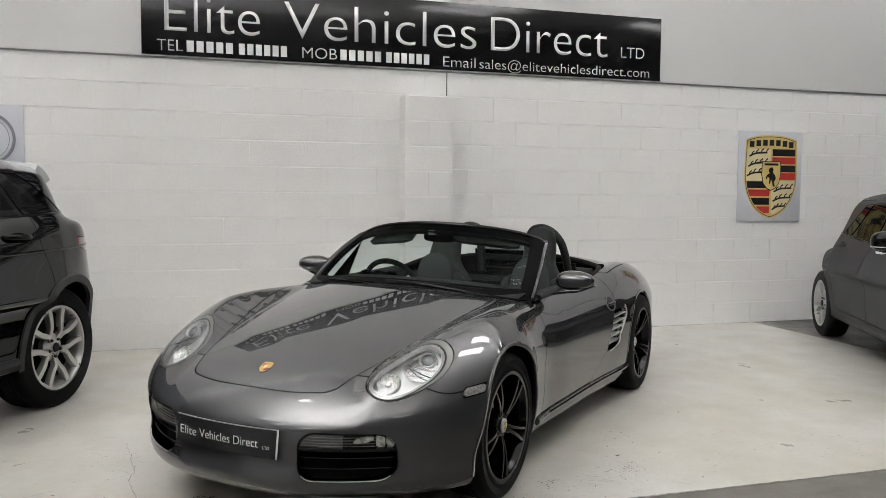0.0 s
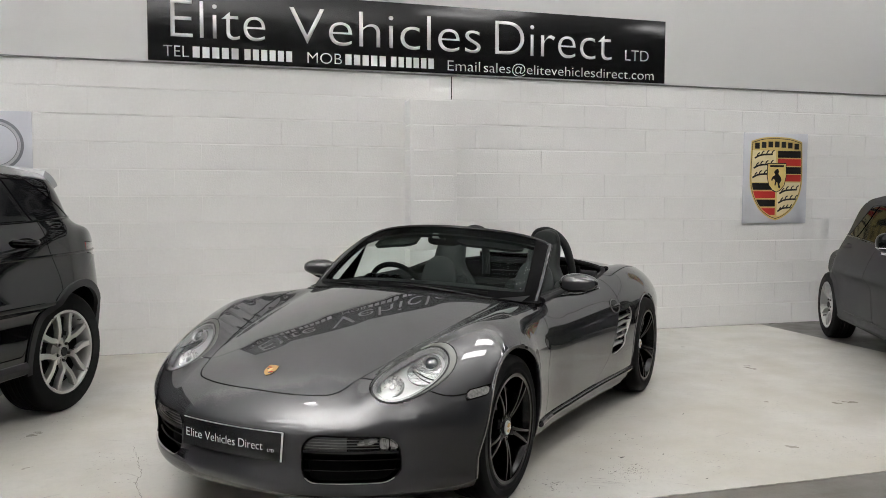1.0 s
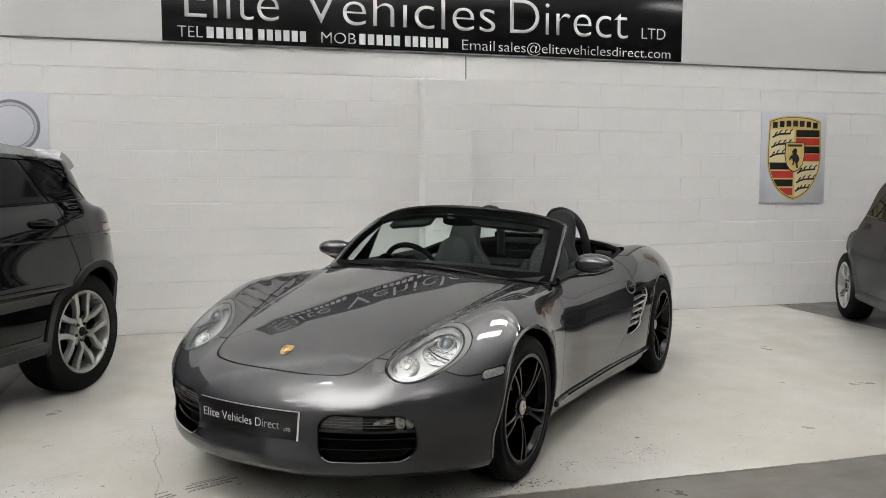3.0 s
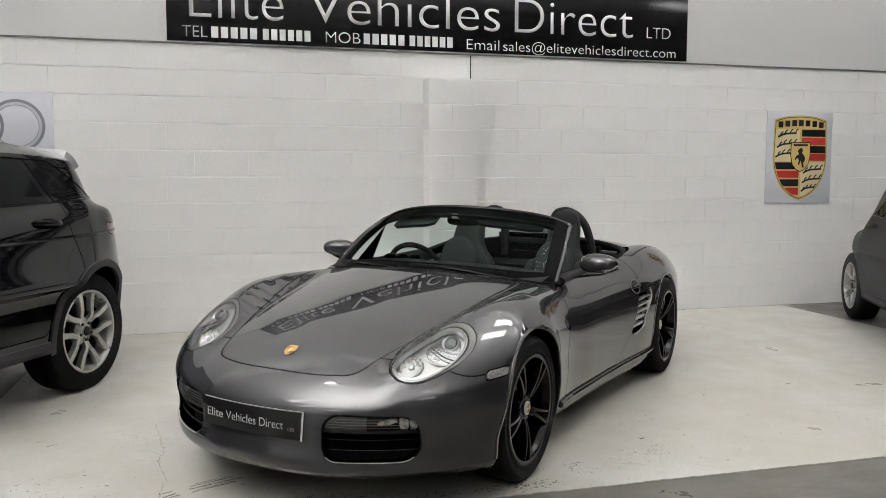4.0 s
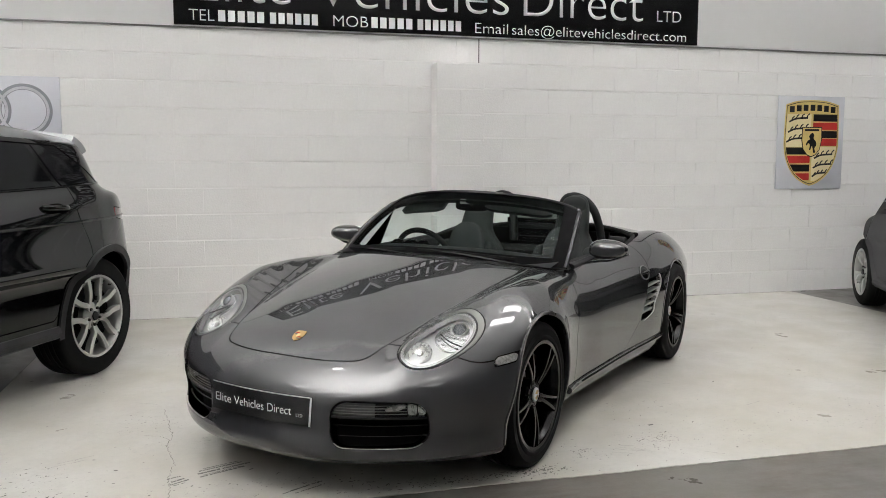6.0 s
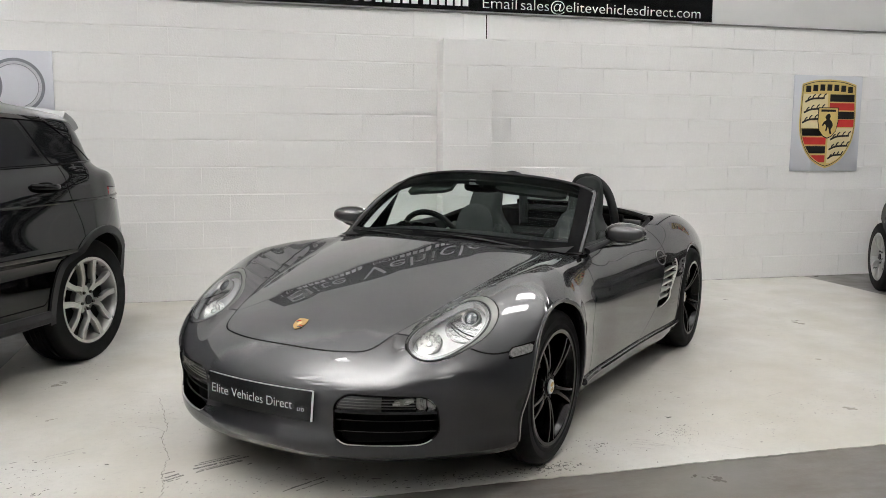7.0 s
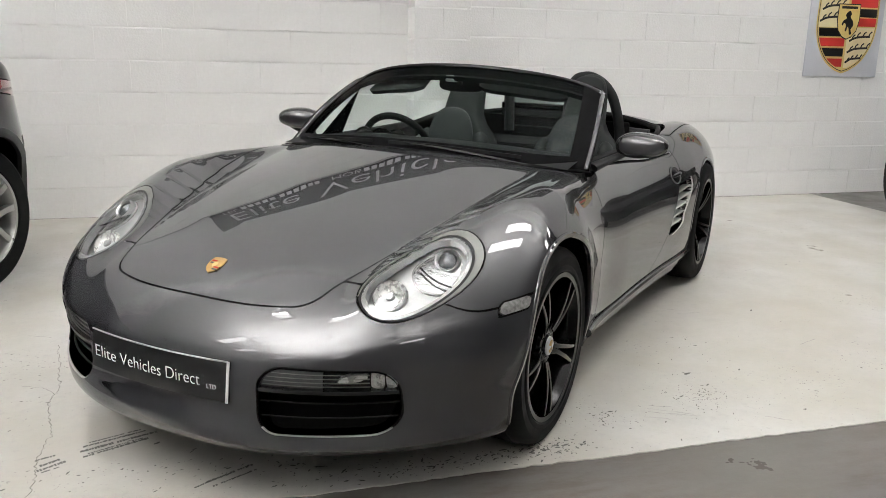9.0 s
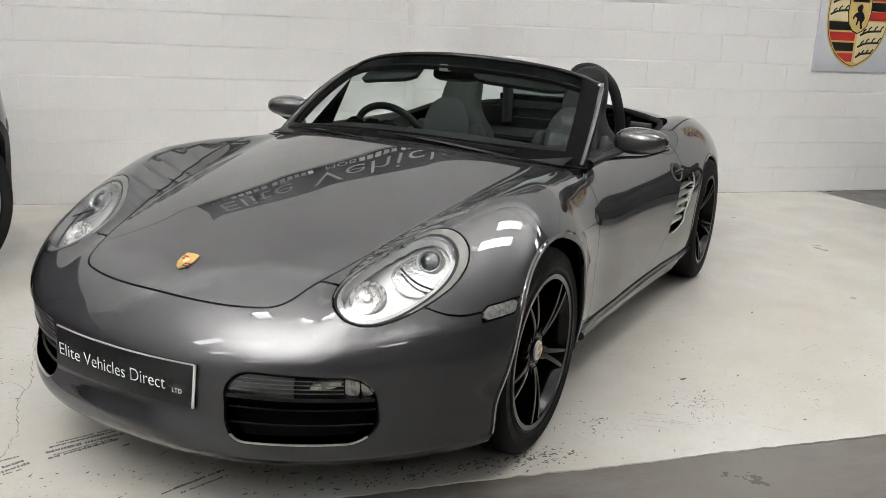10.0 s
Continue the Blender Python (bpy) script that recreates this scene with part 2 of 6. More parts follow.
def lathe(profile, segs=48, axis="y", bm=None, closed=False):
    """Turn a profile of (radius, along) about an axis through the origin."""
    bm = bm or bmesh.new()
    rings = []
    for r, a in profile:
        ring = []
        for i in range(segs):
            t = 2 * math.pi * i / segs
            c, s = r * math.cos(t), r * math.sin(t)
            ring.append(bm.verts.new({"y": (c, a, s), "z": (c, s, a), "x": (a, c, s)}[axis]))
        rings.append(ring)
    pairs = list(zip(rings, rings[1:])) + ([(rings[-1], rings[0])] if closed else [])
    for p, q in pairs:
        for i in range(segs):
            j = (i + 1) % segs
            bm.faces.new((p[i], p[j], q[j], q[i]))
    if not closed:
        for ring, (r, a) in ((rings[0], profile[0]), (rings[-1], profile[-1])):
            if r < 0.004:
                bmesh.ops.pointmerge(bm, verts=ring, merge_co=ring[0].co - (ring[0].co - sum((v.co for v in ring), Vector()) / segs))
    return bm


def smooth_path(pts, n, closed=False):
    """A rounded path of n points through a few points."""
    p = [Vector(q) for q in pts]
    k = len(p)
    out = []
    total = k if closed else k - 1
    for i in range(n + (0 if closed else 1)):
        u = i * total / n
        a = min(int(u), total - 1)
        t = u - a
        g = (lambda j: p[j % k]) if closed else (lambda j: p[max(0, min(k - 1, j))])
        p0, p1, p2, p3 = g(a - 1), g(a), g(a + 1), g(a + 2)
        out.append(0.5 * ((2 * p1) + (p2 - p0) * t + (2 * p0 - 5 * p1 + 4 * p2 - p3) * t * t + (3 * p1 - p0 - 3 * p2 + p3) * t ** 3))
    return out


def sweep(path, section, bm=None, closed=False, up=(0, 0, 1), scale=None, cap=True):
    """Carry a section of (side, up) points along a path."""
    bm = bm or bmesh.new()
    n = len(path)
    rings = []
    for i, p in enumerate(path):
        a = path[(i - 1) % n] if closed else path[max(i - 1, 0)]
        b = path[(i + 1) % n] if closed else path[min(i + 1, n - 1)]
        d = (b - a).normalized()
        s = d.cross(Vector(up))
        s = s.normalized() if s.length > 1e-5 else Vector((1, 0, 0))
        w = s.cross(d)
        k = scale(i / max(n - 1, 1)) if scale else 1.0
        rings.append([bm.verts.new(p + s * (u * k) + w * (v * k)) for u, v in section])
    m = len(section)
    for i in range(n if closed else n - 1):
        r, q = rings[i], rings[(i + 1) % n]
        for j in range(m):
            bm.faces.new((r[j], r[(j + 1) % m], q[(j + 1) % m], q[j]))
    if cap and not closed:
        bm.faces.new(rings[0])
        bm.faces.new(rings[-1][::-1])
    return bm


def disc_section(r, n=12, flat=1.0):
    return [(r * math.cos(2 * math.pi * i / n), r * flat * math.sin(2 * math.pi * i / n)) for i in range(n)]


def grid_mesh(fn, nu, nv, bm=None, thick=0.0):
    """A sheet from fn(u, v) in 0..1, given a back when thick is set."""
    bm = bm or bmesh.new()
    g = [[bm.verts.new(fn(i / nu, j / nv)) for j in range(nv + 1)] for i in range(nu + 1)]
    fs = [bm.faces.new((g[i][j], g[i + 1][j], g[i + 1][j + 1], g[i][j + 1])) for i in range(nu) for j in range(nv)]
    if thick:
        bm.normal_update()
        bmesh.ops.solidify(bm, geom=fs, thickness=thick)
    return bm


def plate_from(outline, depth, bm=None, axis="y"):
    """A flat plate of a closed (a, b) outline, with thickness."""
    bm = bm or bmesh.new()

    def put(a, b, d):
        return {"y": (a, d, b), "z": (a, b, d), "x": (d, a, b)}[axis]
    lo, hi = [bm.verts.new(put(a, b, 0)) for a, b in outline], [bm.verts.new(put(a, b, depth)) for a, b in outline]
    bm.faces.new(lo)
    bm.faces.new(hi[::-1])
    n = len(outline)
    for i in range(n):
        bm.faces.new((lo[i], lo[(i + 1) % n], hi[(i + 1) % n], hi[i]))
    return bm


def lettering(text, height, width, mat_, m, parent, name="lettering", depth=0.003):
    """Raised letters of a given cap height, drawn out to a given width, from the built-in font."""
    cu = bpy.data.curves.new(name, "FONT")
    cu.body, cu.size, cu.extrude, cu.offset = text, 1.0, 0.0, -0.013
    tmp = new(name, cu)
    me = bpy.data.meshes.new_from_object(tmp.evaluated_get(bpy.context.evaluated_depsgraph_get()))
    bpy.data.objects.remove(tmp)
    co = np.empty(len(me.vertices) * 3)
    me.vertices.foreach_get("co", co)
    co = co.reshape(-1, 3)
    co[:, 0] = (co[:, 0] - co[:, 0].min()) / np.ptp(co[:, 0]) * width
    co[:, 1] *= height / 0.729
    me.vertices.foreach_set("co", co.ravel())
    me.materials.clear()
    me.materials.append(mat_)
    bm = bmesh.new()
    bm.from_mesh(me)
    r = bmesh.ops.extrude_face_region(bm, geom=bm.faces[:])
    bmesh.ops.translate(bm, verts=[v for v in r["geom"] if isinstance(v, bmesh.types.BMVert)], vec=(0, 0, depth))
    bm.to_mesh(me)
    bm.free()
    ob = new(name, me)
    ob.parent = parent
    ob.matrix_basis = m
    return ob

# ---- the showroom ----
WALL_Y = 7.2
X0, X1, Y0 = -9.5, 12.0, -7.5
CLAD_Z = 2.475

floor = structure("floor", box(X0 - 3.7, X1 - 3.7, Y0 - 5.3, WALL_Y - 5.0, -0.2, -0.002), FLOOR_GREY, "grey painted concrete showroom floor, scuffed", "floor", pose(3.7, 5.3, 0))
edge_rng = random.Random(21)
bay_edge = [(-1.31 + 6.98 * i / 240, 3.028 + edge_rng.gauss(0, 0.0018) + 0.004 * math.sin(i * 0.21) * math.sin(i * 0.05)) for i in range(241)]
bay = structure("floor_bay", plate_from(bay_edge + [(5.67, WALL_Y + 0.006), (-1.31, WALL_Y + 0.006)], 0.052, axis="z"), FLOOR_WHITE,
                "white painted parking bay with worn scuffs and cracks", "floor", pose(0, 0, -0.05))
structure("wall_back", box(X0, X1, WALL_Y + 0.009, WALL_Y + 0.3, -0.2, CEIL), MORTAR, "white painted concrete block wall", "wall")
# Side and front walls are unseen; their greys are set to shape reflections.
structure("wall_left", box(X0 - 0.25, X0, Y0, WALL_Y + 0.3, -0.2, CEIL), PALE_WALL, "unseen side wall, pale grey to brighten the left", "wall")
structure("wall_right", box(X1, X1 + 0.25, Y0, WALL_Y + 0.3, -0.2, CEIL), DARK_WALL, "unseen side wall, dark grey to darken reflections", "wall")
structure("wall_front", box(X0 - 0.25, X1 + 0.25, Y0 - 0.25, Y0, -0.2, CEIL), FAR_WALL, "unseen wall opposite the bays, greyed to darken reflections", "wall")
# The unseen ceiling is white and high to bounce the uplights evenly.
structure("ceiling", box(X0 - 0.25, X1 + 0.25, Y0 - 0.25, WALL_Y + 0.3, CEIL, CEIL + 0.2), CEILING, "unseen white ceiling that bounces light from the hanging lamps", "ceiling")
structure("wall_cladding", box(X0, X1, WALL_Y - 0.018, WALL_Y + 0.002, CLAD_Z, CEIL, 0.003), CLADDING,
          "smooth white panelling over the block wall", "wall panel")
# Grey strip stands in for the shadow line below the projecting panels.
SHADOW_STRIP = material("painted_shadow_line", (0.22, 0.22, 0.22), 0.7, vary=0.1)
trim = bmesh.new()
add_box(trim, X0, X1, WALL_Y - 0.012, WALL_Y + 0.002, CLAD_Z - 0.014, CLAD_Z - 0.001)
structure("trim", trim, SHADOW_STRIP, "grey strip painted as the shadow line under the wall panelling", "trim")


def ceiling_light(x, y, turn, panes, pane, top, label):
    """A hanging strip of glowing panes in a pale frame, with an added uplight above."""
    ob = thing("ceiling_light", pose(x, y, LAMP_Z, 0, 0, turn), label, "ceiling light", "ceiling lights")
    h = 0.19 * panes
    fr = bmesh.new()
    for a, b, c, d in ((-h - 0.04, h + 0.04, -0.24, -0.20), (-h - 0.04, h + 0.04, 0.20, 0.24), (-h - 0.04, -h, -0.20, 0.20), (h, h + 0.04, -0.20, 0.20)):
        add_box(fr, a, b, c, d, -0.08, 0.0)
    part("frame", fr, LAMP_FRAME, ob)
    for k in range(panes):
        part("diffuser", box(-h + 0.002 + 0.38 * k, -h + 0.354 + 0.38 * k, -0.198, 0.198, -0.06, -0.04), pane, ob, "glowing white pane")
    for k in range(panes - 1):
        part("mullion", box(-h + 0.356 + 0.38 * k, -h + 0.380 + 0.38 * k, -0.199, 0.199, -0.078, -0.03), LAMP_FRAME, ob)
    part("ceiling_fill_pane", box(-h + 0.003, h - 0.003, -0.197, 0.197, -0.026, -0.012), top, ob, "added glowing pane that lights the unseen ceiling")
    for sx in (-h * 0.8, h * 0.8):
        part("hanger", sweep([Vector((sx, 0.22, -0.01)), Vector((sx, 0.22, CEIL - LAMP_Z))], disc_section(0.006, 6)), LAMP_FRAME, ob, "thin steel hanger")
    return ob


for rows, panes, pane, top, label in ((LAMP_ROWS, 4, LAMP_GLASS, CEILING_FILL, "long white hanging light strip of four glowing panes"),
                                      (SHORT_ROWS, 1, LAMP_GLASS, CEILING_FILL, "small square hanging light with one glowing pane"),
                                      (SOFT_ROWS, 4, LAMP_SOFT, CEILING_FILL_WEAK, "long hanging light strip with four dimmer panes")):
    first_light = ceiling_light(*rows[0], panes, pane, top, label)
    for lx, ly, turn in rows[1:]:
        copy_thing(first_light, pose(lx, ly, LAMP_Z, 0, 0, turn))

# ---- smooth solid forms for vehicle bodies ----
def spline(*knots):
    """A smooth curve through a few (x, y) knots, flat in slope beyond its ends."""
    k = sorted(knots)
    xs, ys = np.array([a for a, _ in k], float), np.array([b for _, b in k], float)
    d = np.diff(ys) / np.diff(xs)
    h = np.diff(xs)
    m = np.empty(len(xs))
    m[0], m[-1] = d[0], d[-1]
    m[1:-1] = (d[:-1] * h[1:] + d[1:] * h[:-1]) / (h[1:] + h[:-1])

    def at(x):
        x = np.asarray(x, float)
        c = np.clip(x, xs[0], xs[-1])
        i = np.clip(np.searchsorted(xs, c) - 1, 0, len(xs) - 2)
        t = (c - xs[i]) / h[i]
        y = ((1 + 2 * t) * (1 - t) ** 2 * ys[i] + t * (1 - t) ** 2 * h[i] * m[i]
             + t * t * (3 - 2 * t) * ys[i + 1] + t * t * (t - 1) * h[i] * m[i + 1])
        return y + np.where(x < xs[0], (x - xs[0]) * m[0], 0) + np.where(x > xs[-1], (x - xs[-1]) * m[-1], 0)
    return at


def smax(a, b, k):
    h = np.maximum(k - np.abs(a - b), 0) / k
    return np.maximum(a, b) + h * h * k * 0.25


def smin(a, b, k):
    return -smax(-a, -b, k)


def pos(a):
    return np.maximum(a, 0)


# the roadster: x forward from the front axle, y to its left, z up
FX, RX = 0.016, -2.30
R_CROWN = spline((1.0, 0.40), (0.86, 0.485), (0.74, 0.56), (0.63, 0.612), (0.4, 0.690), (0.1, 0.765), (-0.2, 0.825), (-0.42, 0.862),
                 (-0.9, 0.89), (-1.9, 0.905), (-2.3, 0.918), (-2.7, 0.882), (-3.1, 0.79), (-3.4, 0.68))
R_CREST = spline((0.9, 0.40), (0.75, 0.525), (0.6, 0.63), (0.4, 0.722), (0.15, 0.785), (-0.1, 0.812), (-0.35, 0.824), (-0.55, 0.820), (-1.0, 0.785),
                 (-1.6, 0.82), (-2.05, 0.882), (-2.35, 0.888), (-2.65, 0.858), (-2.9, 0.812), (-3.4, 0.64))
R_CREST_Y = spline((0.8, 0.54), (0.4, 0.642), (0.2, 0.685), (-0.2, 0.71), (-1.0, 0.69), (-1.8, 0.70), (-2.4, 0.71), (-3.2, 0.63))
R_WIDTH = spline((0.8, 0.86), (0.35, 0.876), (0.0, 0.890), (-0.15, 0.874), (-0.32, 0.840), (-0.5, 0.818), (-0.9, 0.822), (-1.5, 0.848), (-1.8, 0.872),
                 (-2.1, 0.884), (-2.35, 0.889), (-2.65, 0.862), (-2.9, 0.818), (-3.3, 0.73))
R_BELLY = spline((-3.4, 0.20), (-2.4, 0.15), (-0.5, 0.15), (0.3, 0.165), (0.6, 0.180), (0.9, 0.176))
R_BOW = spline((0.15, 0.77), (0.24, 0.735), (0.34, 0.69), (0.42, 0.63), (0.52, 0.615), (0.7, 0.64))
R_NOSE = spline((0.10, 0.80), (0.18, 0.872), (0.24, 0.885), (0.30, 0.868), (0.40, 0.862), (0.47, 0.85), (0.55, 0.80), (0.65, 0.68), (0.8, 0.4))
R_TAIL = spline((0.15, -3.30), (0.3, -3.40), (0.55, -3.46), (0.75, -3.42), (0.9, -3.30))


def roadster(p):
    x, y, z = p[..., 0], np.abs(p[..., 1]), p[..., 2]
    hood = z - (R_CROWN(x) - 0.175 * y * y)
    crest = z - (R_CREST(x) - 2.5 * (y - R_CREST_Y(x)) ** 2)
    top = smin(hood, crest, 0.05)
    side = y - (R_WIDTH(x) - 0.95 * pos(z - 0.52) ** 2 - 0.55 * pos(0.42 - z) ** 2)
    nose = x - (R_NOSE(z) - R_BOW(z) * y ** 2.6)
    tail = (R_TAIL(z) + 0.47 * y ** 2.8) - x
    f = smax(top, side, 0.17)
    f = smax(f, nose * 0.9, 0.11)
    f = smax(f, tail * 0.9, 0.14)
    return smax(f, R_BELLY(x) - z, 0.05)
# ---- cutting body panels out of a smooth form ----
def shell(form, x_tail, x_nose, zc, nx, nt, cap=60):
    """The surface of a form, found along rays from a line inside it. Returns places, normals and triangles."""
    th = np.linspace(0, 2 * np.pi, nt, endpoint=False)
    org, way = [], []
    for f in np.linspace(np.pi / 2 - 0.004, 0, cap, endpoint=False):
        org.append((x_tail, f, -1))
    for x in np.linspace(x_tail, x_nose, nx):
        org.append((x, 0, 0))
    for f in np.linspace(0, np.pi / 2 - 0.004, cap + 1)[1:]:
        org.append((x_nose, f, 1))
    o = np.zeros((len(org), nt, 3))
    w = np.zeros_like(o)
    for i, (x, f, s) in enumerate(org):
        o[i, :, 0], o[i, :, 2] = x, zc
        w[i, :, 0] = s * np.sin(f)
        w[i, :, 1], w[i, :, 2] = np.cos(f) * np.cos(th), np.cos(f) * np.sin(th)
    lo, hi = np.zeros(o.shape[:2]), np.full(o.shape[:2], 2.4)
    for _ in range(26):
        mid = (lo + hi) / 2
        inside = form(o + w * mid[..., None]) < 0
        lo, hi = np.where(inside, mid, lo), np.where(inside, hi, mid)
    v = (o + w * lo[..., None]).reshape(-1, 3)
    n = normals(form, v)
    r, i = np.meshgrid(np.arange(len(org) - 1), np.arange(nt), indexing="ij")
    a, b = r * nt + i, r * nt + (i + 1) % nt
    c, d = b + nt, a + nt
    t = np.concatenate([np.stack([a, b, c], -1).reshape(-1, 3), np.stack([a, c, d], -1).reshape(-1, 3)])
    return v, n, t


def normals(form, v, e=0.002):
    n = np.stack([form(v + np.eye(3)[k] * e) - form(v - np.eye(3)[k] * e) for k in range(3)], -1)
    return n / (np.linalg.norm(n, axis=1, keepdims=True) + 1e-12)


def clip(s, m):
    """Keep the part of a surface where the field m is below zero."""
    v, n, t = s
    neg = m < 0
    cnt = neg[t].sum(1)
    keep = [t[cnt == 3]]
    new_v, new_n = [v], [n]
    base = len(v)
    sets = []
    for want in (1, 2):
        q = t[cnt == want]
        if not len(q):
            continue
        odd = neg[q] if want == 1 else ~neg[q]
        k = odd.argmax(1)
        row = np.arange(len(q))
        sets.append((want, q[row, k], q[row, (k + 1) % 3], q[row, (k + 2) % 3]))
    if sets:
        e = np.concatenate([np.stack([np.minimum(a, x), np.maximum(a, x)], 1) for _, a, b, c in sets for x in (b, c)])
        u, inv = np.unique(e, axis=0, return_inverse=True)
        inv = inv.ravel()
        f = m[u[:, 0]] / (m[u[:, 0]] - m[u[:, 1]])
        new_v.append(v[u[:, 0]] * (1 - f[:, None]) + v[u[:, 1]] * f[:, None])
        nn = n[u[:, 0]] * (1 - f[:, None]) + n[u[:, 1]] * f[:, None]
        new_n.append(nn / (np.linalg.norm(nn, axis=1, keepdims=True) + 1e-12))
        at = 0
        for want, a, b, c in sets:
            p, q = inv[at:at + len(a)] + base, inv[at + len(a):at + 2 * len(a)] + base
            at += 2 * len(a)
            if want == 1:
                keep.append(np.stack([a, p, q], 1))
            else:
                keep += [np.stack([p, b, c], 1), np.stack([p, c, q], 1)]
    v, n, t = np.concatenate(new_v), np.concatenate(new_n), np.concatenate(keep)
    used, t = np.unique(t, return_inverse=True)
    return v[used], n[used], t.reshape(-1, 3)


def cutout(s, *fields):
    """Clip a surface by one field of its places after another."""
    for field in fields:
        s = clip(s, field(s[0]))
    return s


def inset(s, depth):
    return s[0] - s[1] * depth, s[1], s[2]


def rimmed(s, depth):
    """Turn the open edges of a surface inwards, so that the panel shows its thickness."""
    v, n, t = s
    e = np.concatenate([t[:, [0, 1]], t[:, [1, 2]], t[:, [2, 0]]])
    key = np.sort(e, 1)
    u, first, count = np.unique(key, axis=0, return_index=True, return_counts=True)
    e = e[first[count == 1]]
    if not len(e):
        return s
    a, b = v[e[:, 0]], v[e[:, 1]]
    side = np.cross(b - a, n[e[:, 0]])
    side /= np.linalg.norm(side, axis=1, keepdims=True) + 1e-12
    k, base = len(e), len(v)
    v2 = np.concatenate([v, a, b, b - n[e[:, 1]] * depth, a - n[e[:, 0]] * depth])
    n2 = np.concatenate([n, side, side, side, side])
    i = base + np.arange(k)
    t2 = np.concatenate([t, np.stack([i, i + 3 * k, i + 2 * k], 1), np.stack([i, i + 2 * k, i + k], 1)])
    return v2, n2, t2


def skin(name, s, mat_, parent, label="", rim=0.012):
    v, n, t = rimmed(s, rim) if rim else s
    me = bpy.data.meshes.new(name)
    me.from_pydata(v.tolist(), [], t.tolist())
    me.polygons.foreach_set("use_smooth", np.ones(len(t), bool))
    me.materials.append(mat_)
    me.normals_split_custom_set_from_vertices(n.tolist())
    return part(name, me, None, parent, label)


def any_of(*fields):
    return np.minimum.reduce(fields)


def all_of(*fields):
    return np.maximum.reduce(fields)


def egg(a, b, ca, cb, da, db, ra, rb, power=2.0):
    """A rounded outline round (ca, cb), along the way (da, db), of half lengths ra and rb."""
    s, t = (a - ca) * da + (b - cb) * db, -(a - ca) * db + (b - cb) * da
    return ((np.abs(s / ra) ** power + np.abs(t / rb) ** power) ** (1 / power) - 1) * min(ra, rb)


def round_box(a, b, ca, cb, ra, rb, r):
    qa, qb = np.abs(a - ca) - ra + r, np.abs(b - cb) - rb + r
    return np.hypot(pos(qa), pos(qb)) + np.minimum(np.maximum(qa, qb), 0) - r

# ---- the grey roadster ----
LEAN = 0.6
ROADSTER = pose(0.717, 3.769, 0, 0, 0, 226.7) @ pose(0, 0, 0, -LEAN, 0, 0)


def build_tyre(r, half, rim):
    g = half * 0.82
    prof = [(rim - 0.004, -half + 0.012), (rim + 0.012, -half - 0.004), (r - 0.03, -half - 0.006), (r - 0.010, -half + 0.006), (r - 0.003, -half + 0.020)]
    for c in (-0.55, -0.18, 0.18, 0.55):
        prof += [(r, c * g - 0.006), (r - 0.007, c * g - 0.005), (r - 0.007, c * g + 0.005), (r, c * g + 0.006)]
    prof += [(r - 0.003, half - 0.020), (r - 0.010, half - 0.006), (r - 0.03, half + 0.006), (rim + 0.026, half + 0.004), (rim + 0.022, half + 0.0065),
             (rim + 0.010, half + 0.0065), (rim + 0.006, half + 0.002), (rim - 0.004, half - 0.012)]
    return lathe(prof, 72, "y")


def spoke_bar(bm, a0, a1, r0, r1, y0, y1, w0, w1, deep, belly=0.012):
    """One rounded bar from the hub to the rim, between two angles."""
    path, n = [], 9
    for i in range(n + 1):
        t = i / n
        a = a0 + (a1 - a0) * t ** 1.25
        r = r0 + (r1 - r0) * t
        path.append(Vector((r * math.cos(a), y0 + (y1 - y0) * t ** 0.8 + belly * math.sin(math.pi * t), r * math.sin(a))))
    d = deep
    sec = [(-0.5, 0.42), (-0.36, 0.5), (0.36, 0.5), (0.5, 0.42), (0.42, -0.5), (-0.42, -0.5)]
    sec = [(u, v * d / w0) for u, v in sec]
    sweep(path, [(u * w0, v * w0) for u, v in sec], bm, up=(0, 1, 0), scale=lambda t: 1 + (w1 / w0 - 1) * t)


def roadster_rim(half, rim):
    bm = bmesh.new()
    lathe([(rim - 0.002, -half + 0.01), (rim - 0.016, -half + 0.02), (rim - 0.03, -half + 0.06), (rim - 0.03, half - 0.06), (rim - 0.022, half - 0.022), (rim - 0.014, half - 0.008),
           (rim - 0.012, half + 0.002), (rim + 0.003, half + 0.0035), (rim + 0.004, half - 0.004), (rim - 0.004, half - 0.012)], 72, "y", bm)
    lathe([(0.0, 0.082), (0.034, 0.082), (0.040, 0.076), (0.062, 0.074), (0.070, 0.064), (0.070, -0.03), (0.0, -0.03)], 40, "y", bm)
    return bm


def roadster_spoke(half, rim):
    """A forked spoke: one stem at the hub, two bars that open towards the rim."""
    bm = bmesh.new()
    for k in (-1, 1):
        spoke_bar(bm, k * 0.10, k * 0.125, 0.06, rim - 0.014, 0.066, half - 0.012, 0.017, 0.0125, 0.034, 0.006)
    spoke_bar(bm, 0, 0, 0.045, 0.125, 0.060, 0.074, 0.050, 0.026, 0.03, 0.004)
    return bm


def build_wheels(parent, specs, cap):
    for x, y, z, made in specs:
        left = y > 0
        tyre_me, rim_me, disc_me, cap_me, spoke_me = made
        hub = part("wheel", rim_me, None, parent, "gloss black five-spoke alloy wheel", m=pose(x, y, z, 0, 0, 0 if left else 180))
        part("tyre", tyre_me, None, hub, "black low-profile tyre")
        for k in range(5):
            part("spoke", spoke_me, None, hub, m=pose(0, 0, 0, 0, 12 + 72 * k, 0))
        part("brake_disc", disc_me, None, hub, "bare steel brake disc")
        part("centre_cap", cap_me, None, hub, cap)


